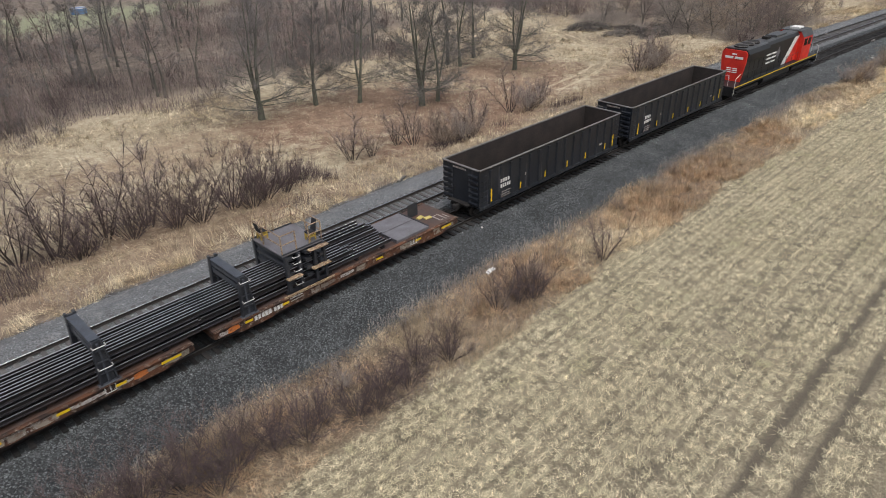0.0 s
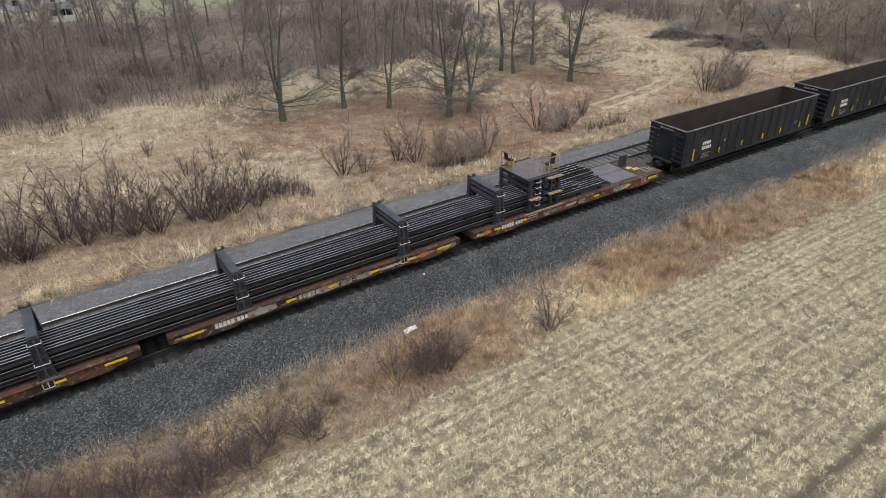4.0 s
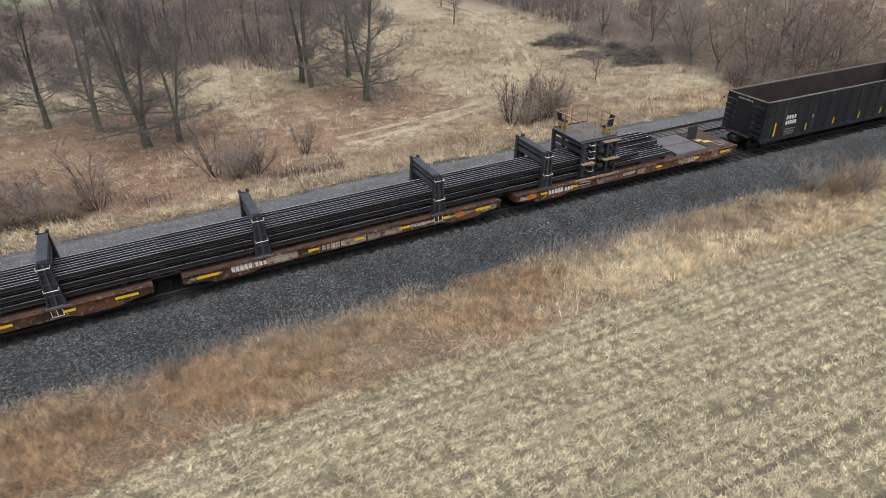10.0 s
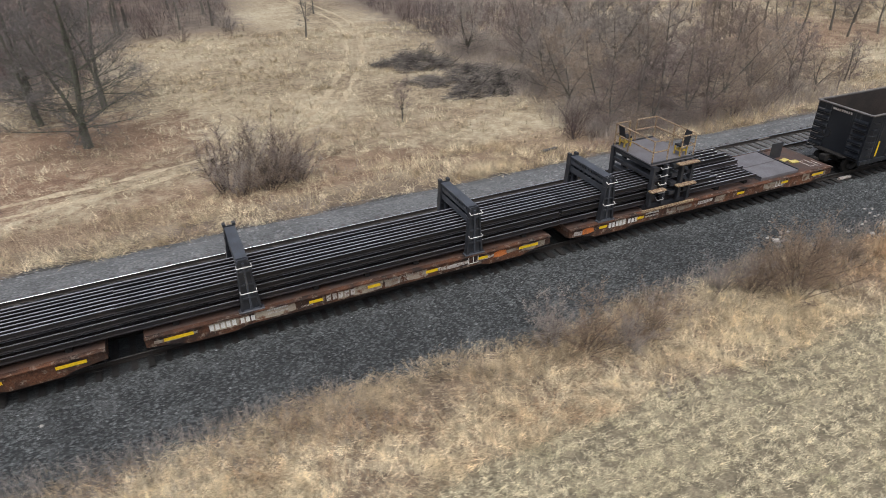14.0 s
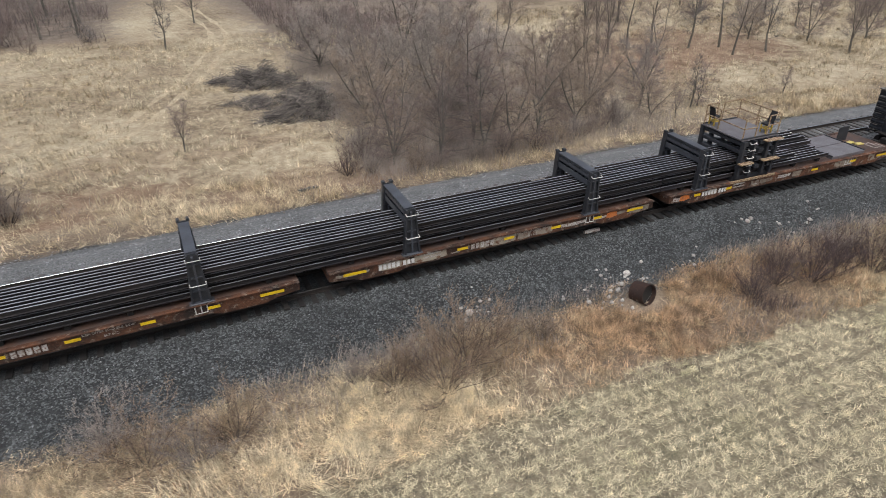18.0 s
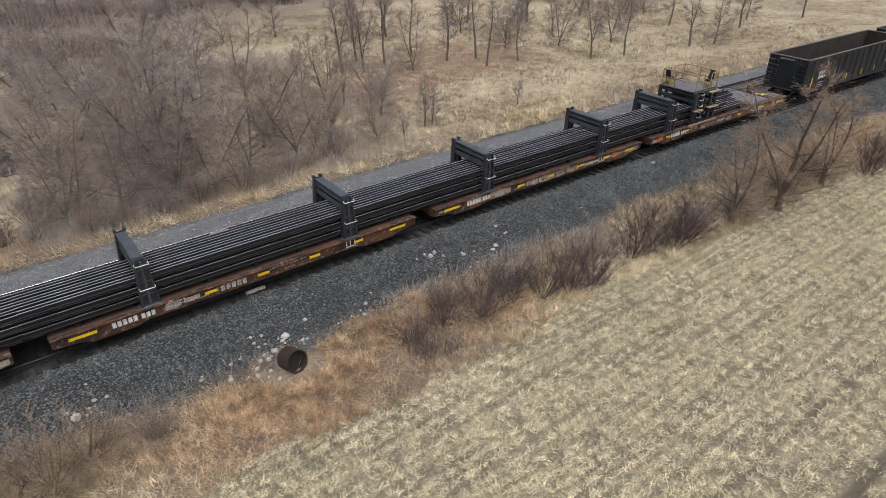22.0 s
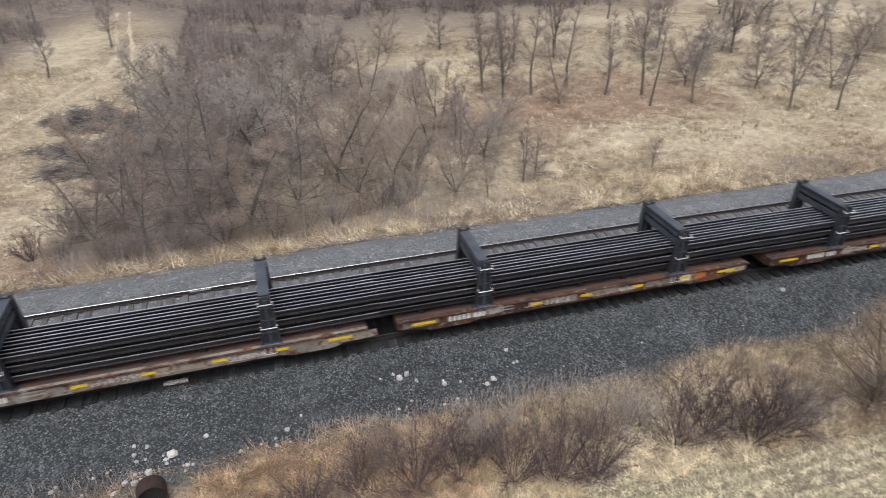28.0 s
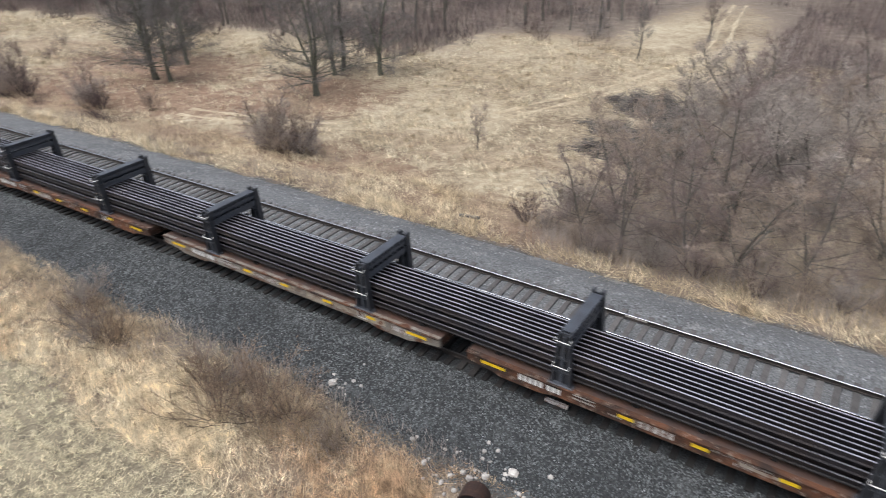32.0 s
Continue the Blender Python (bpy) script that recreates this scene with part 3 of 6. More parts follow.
def bars(parent, x, z, text_w, h, y=-1.532, material=None, d=0.006, gap=0.28):
    """Lettering that is no word: one upright block for each character."""
    n = max(1, round(text_w / (h * 0.85)))
    w = text_w / n
    tiny = Shape()
    for i in range(n):
        a = x + i * w
        if h > 0.15:
            part("letter_block", Shape().box(a, a + w * (1 - gap), y - d, y, z, z + h), material or WHITE, parent, "white stencilled character block")
        else:
            tiny.box(a, a + w * (1 - gap), y - d, y, z, z + h)
    if h <= 0.15:
        tagged(part("lettering", tiny, material or WHITE, parent, "small white stencilled lettering"), kind="stuff")


def letters(parent, text, x, z, size, y=-1.532, material=None):
    c = bpy.data.curves.new("lettering", "FONT")
    c.body, c.size, c.extrude = text, size, 0.003
    ob = bpy.data.objects.new("lettering", c)
    scene.collection.objects.link(ob)
    me = bpy.data.meshes.new_from_object(ob.evaluated_get(bpy.context.evaluated_depsgraph_get()))
    bpy.data.objects.remove(ob)
    me.materials.clear()
    me.materials.append(material or WHITE_WORN)
    tagged(part("lettering", me, WHITE, parent, "worn white lettering", pose(x, y - 0.004, z, 90, 0, 0)), kind="stuff")


HALF = 7.95


def sill_ring(rng):
    """The outline of a side sill, deeper in the middle, cut up at the trucks."""
    return [(-HALF, 0.82), (-HALF + 1.0, 0.70), (-HALF + 1.35, 0.58), (-HALF + 2.9, 0.58), (-HALF + 3.3, 0.70), (HALF - 3.3, 0.70), (HALF - 2.9, 0.58), (HALF - 1.35, 0.58), (HALF - 1.0, 0.70), (HALF, 0.82), (HALF, 1.20), (-HALF, 1.20)]


def handhold(parent, x, y, z, w=0.42, d=0.11):
    part("handhold", Shape().tube([(x - w / 2, y, z + 0.05), (x - w / 2, y - d, z), (x + w / 2, y - d, z), (x + w / 2, y, z + 0.05)], 0.018, 5), WHITE, parent, "white painted grab bar")


def rack(parent, x, top=3.24):
    """A tie-down stand: two flanged posts and cross beams over the load."""
    r = part("rack", Shape().box(x - 0.2, x + 0.2, -1.24, 1.24, 1.2, 1.425), RACK_STEEL, parent, "black steel rail rack with white grab bars")
    for side in (-1, 1):
        y = side * 1.36
        post = Shape()
        for a, b in ((-0.36, -0.2), (0.36, 0.2)):
            post.add([(x + a, y - 0.14, 1.21), (x + a * 0.78, y - 0.14, 1.21), (x + b * 0.75, y - 0.14, top), (x + b, y - 0.14, top), (x + a, y + 0.12, 1.21), (x + a * 0.78, y + 0.12, 1.21), (x + b * 0.75, y + 0.12, top), (x + b, y + 0.12, top)],
                     [(0, 1, 2, 3), (7, 6, 5, 4), (0, 3, 7, 4), (1, 5, 6, 2), (3, 2, 6, 7), (0, 4, 5, 1)])
        post.add([(x - 0.27, y - 0.03, 1.21), (x + 0.27, y - 0.03, 1.21), (x + 0.18, y - 0.03, top), (x - 0.18, y - 0.03, top), (x - 0.27, y + 0.03, 1.21), (x + 0.27, y + 0.03, 1.21), (x + 0.18, y + 0.03, top), (x - 0.18, y + 0.03, top)],
                 [(0, 1, 2, 3), (7, 6, 5, 4), (0, 3, 7, 4), (1, 5, 6, 2), (3, 2, 6, 7)])
        for z in (1.7, 2.25, 2.78):
            post.box(x - 0.26, x + 0.26, y - 0.125, y + 0.115, z, z + 0.05)
        p = part("post", post, RACK_STEEL, r)
        part("stiffener", Shape().box(x - 0.035, x + 0.035, y - 0.13, y - 0.031, 1.3, top - 0.1), RACK_SHEEN, p)
        part("foot", Shape().box(x - 0.44, x + 0.44, y - 0.19, y + 0.1, 1.2, 1.255, 0.02), RACK_SHEEN, r)
        if side < 0:
            handhold(p, x, y - 0.14, 3.06, 0.5, 0.13)
            handhold(p, x, y - 0.14, 2.04, 0.56, 0.13)
        else:
            [part("hook", Shape().box(x + e - 0.06, x + e + 0.06, y - 0.1, y + 0.1, top, top + 0.11), RACK_STEEL, p) for e in (-0.18, 0.18)]
    # the upper beam: two webs with a row of slots under a flat top flange
    beam = Shape().box(x - 0.17, x + 0.17, -1.24, 1.24, 2.9, 2.93).box(x - 0.2, x + 0.2, -1.24, 1.24, 3.215, 3.245)
    for e in (-0.155, 0.155):
        beam.box(x + e - 0.015, x + e + 0.015, -1.24, 1.24, 2.931, 3.05).box(x + e - 0.015, x + e + 0.015, -1.24, 1.24, 3.15, 3.214)
        for i in range(13):
            beam.box(x + e - 0.014, x + e + 0.014, -1.24 + 0.2 * i, -1.16 + 0.2 * i, 3.051, 3.149)
    part("cross_beam", beam, RACK_SHEEN, r)
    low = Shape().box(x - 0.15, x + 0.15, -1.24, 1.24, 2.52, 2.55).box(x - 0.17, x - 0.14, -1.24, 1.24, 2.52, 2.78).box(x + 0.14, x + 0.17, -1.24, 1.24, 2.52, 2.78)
    part("cross_beam", low, RACK_SHEEN, r)
    for i in range(8):
        part("stop", Shape().box(x - 0.13, x + 0.13, -1.08 + 0.3 * i, -1.02 + 0.3 * i, 2.551, 2.72), RACK_STEEL, r)
    return r


def flatcar(s, rng, racks=(-4.4, 4.4), label="rusty brown flatcar with yellow reflector strips and two black racks", sign=0):
    car = empty("flatcar", label, "flatcar", "flatcars of the rail train")
    part("deck", Shape().box(-HALF, HALF, -1.38, 1.38, 1.04, 1.18).box(-HALF + 0.4, HALF - 0.4, -0.35, 0.35, 0.62, 1.04), DECK_BROWN, car, "rust-brown steel deck")
    pale = (0.1, 0.75, 1.0, 0.6)[sign]
    for side in (-1, 1):
        y = side * 1.455
        ring = sill_ring(rng)
        sh = Shape().slab(ring, y - 0.07, y + 0.07)
        sill = part("side_sill", sh, SILL_GREY if sign == 2 else SILL_RUST, car, "rusty side sill with patched grey paint")
        part("deck_edge", Shape().box(-HALF, HALF, min(side * 1.385, side * 1.6), max(side * 1.385, side * 1.6), 1.16, 1.198), SILL_RUST, car, "rusty overhanging deck edge")
        # repainted panels along the sill, of uneven length and height
        x = -HALF + 0.25
        while x < HALF - 1.0:
            w = rng.uniform(0.35, 1.5)
            if rng.random() < pale:
                pick = rng.random()
                low_, high_ = (rng.uniform(0.76, 0.84), rng.uniform(1.06, 1.15)) if pick < 0.7 else (rng.uniform(0.8, 0.9), rng.uniform(0.98, 1.08))
                slant = rng.uniform(-0.08, 0.08)
                patch = Shape().slab([(x, low_), (x + w * 0.5, low_ - 0.03), (x + w, low_ + 0.02), (x + w + slant, high_), (x + w * 0.4, high_ - 0.02), (x + slant, high_ + 0.01)], y + side * 0.07 - 0.003, y + side * 0.07 + 0.003)
                part("paint_patch", patch, SILL_TAN if pick < 0.55 else SILL_GREY if pick < 0.85 else WHITE_WORN, sill)
            x += w + rng.uniform(0.02, 0.5)
        for a, w in (((-6.2, 0.4), (-4.2, 0.4), (1.8, 0.45), (4.7, 0.45), (7.0, 0.8)) if sign == 3 else ((-6.9, 0.95), (-2.15, 0.5), (0.1, 0.5), (2.5, 0.5), (4.75, 0.45), (6.9, 0.9))):
            yy = y + side * 0.077
            part("reflector", Shape().box(a - w / 2, a + w / 2, yy - 0.006, yy + 0.006, 0.9, 1.02), YELLOW, sill, "yellow reflector strip")
    for x in (-6.9, -2.0, 0.0, 2.0, 6.9):
        if racks[0] != -6.05 or x < -6:
            part("bolster", Shape().box(x - 0.1, x + 0.1, -1.16, 1.16, 1.18, 1.425), DARK, car, "dark cross timber under the rails")
    for d in (-1, 1):
        x = d * HALF
        part("end_sill", Shape().box(min(x, x - 0.16 * d), max(x, x - 0.16 * d), -1.37, 1.37, 0.74, 1.039), SILL_RUST, car)
        coupler(car, x, d)
        truck(car, d * 5.9)
        part("step", Shape().tube([(x - 0.1 * d, -1.5, 0.8), (x - 0.1 * d, -1.55, 0.45), (x - 0.55 * d, -1.55, 0.45), (x - 0.55 * d, -1.5, 0.8)], 0.014, 5), DARK, car, "steel stirrup step")
    bars(car, -5.9, 0.83, 0.95, 0.24)
    bars(car, -4.85, 0.83, 0.55, 0.22)
    bars(car, -3.9, 1.05, 0.75, 0.07, material=WHITE, gap=0.4)
    bars(car, -3.9, 0.9, 0.75, 0.07, material=WHITE_WORN, gap=0.4)
    bars(car, -2.7, 0.84, 0.45, 0.06, material=WHITE_WORN, gap=0.4)
    if sign < 2:
        bars(car, -1.75, 0.82, 1.15, 0.26, material=WHITE_WORN)
        letters(car, "LTH OVER END SILL 54'-6\"", 0.4, 1.02, 0.15)
        letters(car, "BLT 6-72", 1.05, 0.82, 0.13)
    if sign == 2:
        scrawl = Shape()
        for i in range(14):
            a, z = -1.9 + 0.14 * i + rng.uniform(-0.03, 0.03), 0.82 + rng.uniform(0, 0.06)
            scrawl.add([(a, -1.5335, z), (a + 0.07, -1.5335, z), (a + rng.uniform(0.0, 0.18), -1.5335, z + rng.uniform(0.12, 0.25)), (a + rng.uniform(-0.1, 0.0), -1.5335, z + rng.uniform(0.12, 0.25))], [(0, 1, 2, 3)])
        tagged(part("paint_scrawl", scrawl, WHITE_WORN, car, "scratched white paint scrawl"), kind="stuff")
    frame_box = Shape()
    a, b, y = 4.1, 4.55, -1.532
    for x0, x1, z0, z1 in ((a, b, 1.13, 1.16), (a, b, 0.81, 0.84), (a, a + 0.03, 0.84, 1.13), (b - 0.03, b, 0.84, 1.13), (a + 0.21, a + 0.24, 0.84, 1.13)):
        frame_box.box(x0, x1, y - 0.006, y, z0, z1)
    part("stencil_box", frame_box, WHITE, car, "white stencilled inspection box")
    if sign in (1, 3):
        part("primer_patch", Shape().slab([(e + (-7.3 if sign == 3 else 5.25), z) for e, z in ((0, 0.83), (0.3, 0.8), (0.62, 0.86), (0.58, 1.06), (0.25, 1.1), (0.04, 1.05))], -1.538, -1.526), ORANGE, car, "orange primer patch")
    for x in racks:
        rack(car, x)
    return car


# ---- the loads: long welded rails, layer over layer ----
load_rail = {}


def load_mesh(lo, hi):
    key = (round(lo, 2), round(hi, 2))
    if key not in load_rail:
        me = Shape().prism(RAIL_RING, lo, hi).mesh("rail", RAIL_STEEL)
        me.materials.append(RAIL_GLINT)
        # top faces take the paler colour, a painted highlight along each rail
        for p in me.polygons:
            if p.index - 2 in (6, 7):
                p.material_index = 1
        load_rail[key] = me
    return load_rail[key]


def rail_load(lo, hi, rng, layers=((1.43, 10, 2.22), (1.84, 9, 1.99), (2.25, 8, 1.557))):
    load = empty("rail_load", "dark new steel rails stacked in layers across the flatcars", "rails", "stacked rails of the train")
    for k, (z, count, wide) in enumerate(layers):
        for i in range(count):
            y = -1.2 + i * wide / (count - 1) + rng.uniform(-0.02, 0.02)
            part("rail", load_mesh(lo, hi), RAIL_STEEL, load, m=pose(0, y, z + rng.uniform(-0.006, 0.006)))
        if k < 2:
            for x in (lo + 4.1, -lo - 4.2):
                part("spacer", Shape().box(x, x + 0.14, -1.26, -1.2 + wide, z + 0.193, z + 0.402), DARK, load)
    return load


def platform_stand(car):
    """The clamping stand with a railed work platform on the first flatcar."""
    x0, x1 = -3.9, -1.5
    st = part("clamp_stand", Shape().box(x0, x1, -1.35, 1.35, 1.185, 1.42), RACK_STEEL, car, "heavy black clamping stand under a work platform")
    for z in (1.55, 1.98, 2.42, 2.84):
        for x in (x0 + 0.1, (x0 + x1) / 2 - 0.02, x1 - 0.4):
            part("clamp_beam", Shape().box(x, x + 0.32, -1.5, 1.42, z + 0.22, z + 0.4, 0.02), RACK_STEEL, st)
    for y in (-1.44, 1.36):
        for x in (x0 + 0.05, x0 + 0.75, x1 - 0.75, x1 - 0.2):
            part("post", Shape().box(x, x + 0.16, y - 0.11, y + 0.11, 1.42, 3.3, 0.015), RACK_STEEL, st)
    for z in (1.7, 2.05, 2.45, 2.85, 3.2):
        handhold(st, x0 + 0.62, -1.52, z, 0.36)
    for a, b, z in ((x0 - 0.05, x0 + 0.75, 2.18), (x1 - 1.0, x1 + 0.05, 2.2), (x1 - 1.1, x1 + 0.0, 3.24)):
        part("step_plate", Shape().box(a, b, -1.78, -1.5, z, z + 0.06, 0.01), YELLOW_WORN, st, "worn yellow step")
    part("plank", Shape().box(x0 - 0.3, x1 + 0.25, -1.62, -1.535, 1.2, 1.32, 0.01), YELLOW_WORN, st, "worn yellow side plank")
    part("plate", Shape().box(x0, x1 - 0.05, -1.4, 1.3, 3.33, 3.4, 0.01), PLATE, st, "grey steel platform floor")
    for y in (-1.4, 1.24):
        part("edge_angle", Shape().box(x0, x1 - 0.05, y, y + 0.06, 3.4, 3.46), RACK_STEEL, st)

    def rail_run(points, z0=3.4, h=1.02):
        for i, (x, y) in enumerate(points):
            part("railing_post", Shape().tube([(x, y, z0), (x, y, z0 + h)], 0.036, 6), YELLOW_WORN, st, "worn yellow pipe post")
        for z in (z0 + h, z0 + h * 0.52):
            part("railing", Shape().tube([(x, y, z) for x, y in points], 0.033, 6), YELLOW_WORN, st, "worn yellow pipe rail")

    rail_run([(x0 + 0.05, 0.3), (x0 + 0.05, 1.25), (x0 + 0.8, 1.25)])
    rail_run([(x0 + 1.2, 1.25), (x1 - 0.08, 1.25), (x1 - 0.08, 0.0), (x1 - 0.08, -1.35), (x1 - 0.8, -1.35)])
    rail_run([(x0 + 0.05, 0.3), (x0 + 0.05, -1.35), (x0 + 0.85, -1.35)])
    for x, y, d in ((x0 + 0.4, 0.95, 1), (x1 - 0.45, -0.95, -1)):
        s = part("operator_seat", Shape().box(x - 0.2, x + 0.2, y - 0.2, y + 0.2, 3.8, 3.88, 0.03), SEAT, st, "black seat on a yellow pedestal")
        part("backrest", Shape().add([(x - 0.22 * d, y - 0.2, 3.86), (x - 0.16 * d, y - 0.2, 3.86), (x - 0.3 * d, y - 0.16, 4.44), (x - 0.35 * d, y - 0.16, 4.44), (x - 0.22 * d, y + 0.2, 3.86), (x - 0.16 * d, y + 0.2, 3.86), (x - 0.3 * d, y + 0.16, 4.44), (x - 0.35 * d, y + 0.16, 4.44)],
                                   [(0, 1, 2, 3), (7, 6, 5, 4), (0, 3, 7, 4), (1, 5, 6, 2), (3, 2, 6, 7), (0, 4, 5, 1)]), SEAT, s)
        ped = Shape()
        for a in (-0.17, 0.17):
            for b in (-0.17, 0.17):
                ped.box(x + a - 0.03, x + a + 0.03, y + b - 0.03, y + b + 0.03, 3.4, 3.8)
        ped.box(x - 0.2, x + 0.2, y - 0.2, y + 0.2, 3.6, 3.64)
        part("pedestal", ped, YELLOW_DULL, s, "yellow steel pedestal")
    return st


def first_flatcar(s, rng):
    car = flatcar(s, rng, (-6.05,), "rusty flatcar with railed work platform and bare deck plates", 3)
    platform_stand(car)
    for a, b, y0, y1 in ((3.25, 5.75, 0.05, 1.3), (3.25, 5.75, -1.32, -0.02)):
        h = part("deck_plate", Shape().box(a, b, y0, y1, 1.185, 1.34, 0.012), PLATE, car, "raised grey steel deck plate")
        for e in (a, b):
            part("plate_rim", Shape().box(e - 0.03, e + 0.03, y0, y1, 1.34, 1.39), RACK_STEEL, h)
    part("upright_plate", Shape().box(5.8, 6.6, 0.5, 0.54, 1.185, 2.04, 0.01), RACK_STEEL, car, "rusty upright steel plate")
    for x, y, r in ((6.35, 0.05, 12), (6.65, -0.3, -8)):
        part("sack", Shape().box(-0.22, 0.22, -0.15, 0.15, 0, 0.07, 0.025), GLOVE, car, "pale yellow folded sack", pose(x, y, 1.19, 0, 0, r))
    # worn white marks on the deck's end
    marks = Shape()
    for a, b, c, d in ((6.95, 7.02, -1.1, -0.35), (7.02, 7.22, -1.1, -1.02), (7.02, 7.22, -0.43, -0.35), (7.35, 7.43, -1.15, -0.3), (7.6, 7.67, -1.15, -0.55)):
        marks.box(a, b, c, d, 1.189, 1.195)
    part("deck_marking", marks, WHITE_WORN, car, "worn white painted deck marks")
    for x in (-1.2, 0.6, 2.4):
        part("bolster", Shape().box(x - 0.1, x + 0.1, -1.16, 1.16, 1.18, 1.425), DARK, car, "dark cross timber under the rails")
    deck_end = part("deck_end", Shape().box(5.8, HALF - 0.02, -1.36, 1.36, 1.181, 1.187), DECK_BROWN, car, "rusty brown deck end")
    return car


def short_load(rng):
    """The rails' front ends, in two stepped bundles past the stand."""
    load = empty("rail_load", "dark steel rail ends in two stepped bundles on the first flatcar", "rails", "stacked rails of the train")
    for z, count, wide in ((1.43, 10, 2.22), (1.84, 9, 1.99), (2.25, 8, 1.557)):
        for i in range(count):
            y = -1.2 + i * wide / (count - 1)
            hi = (2.9 if z < 1.5 else (2.6 if y > -0.35 else 0.2) if z < 2 else -1.7)
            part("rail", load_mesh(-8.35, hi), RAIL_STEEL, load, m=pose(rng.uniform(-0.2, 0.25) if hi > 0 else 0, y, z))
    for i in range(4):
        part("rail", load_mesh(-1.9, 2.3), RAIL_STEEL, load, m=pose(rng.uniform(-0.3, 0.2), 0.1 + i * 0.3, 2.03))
    for i in range(20):
        x, y = 0.2 + 0.45 * (i % 5) + rng.uniform(-0.1, 0.1), (-1.2 + i % 4 * 0.246 if i < 8 else 0.1 + (i - 3) % 4 * 0.3)
        part("paint_dab", Shape().box(x, x + 0.09, y - 0.034, y + 0.034, 1.617 if y < 0.03 else 2.217, 1.624 if y < 0.03 else 2.224), WHITE, load, "dab of white paint")
    return load


YELLOW_DULL = material("dull_yellow_paint", (0.55, 0.38, 0.05), 0.65, 0, (0.42, 0.3, 0.08), 4.0, third=(0.15, 0.09, 0.05), patch=0.6)
# same steel as the load rails, lightened to paint the sky's highlight on top
RAIL_GLINT = material("rail_head_glint", (0.34, 0.35, 0.4), 0.4, 0.3, (0.22, 0.22, 0.25), 0.6, bump=0.05, random=0.3)
DECK_BROWN = material("rust_brown_deck", (0.11, 0.062, 0.045), 0.55, 0.2, (0.08, 0.06, 0.055), 1.5, third=(0.2, 0.18, 0.17), patch=0.66)


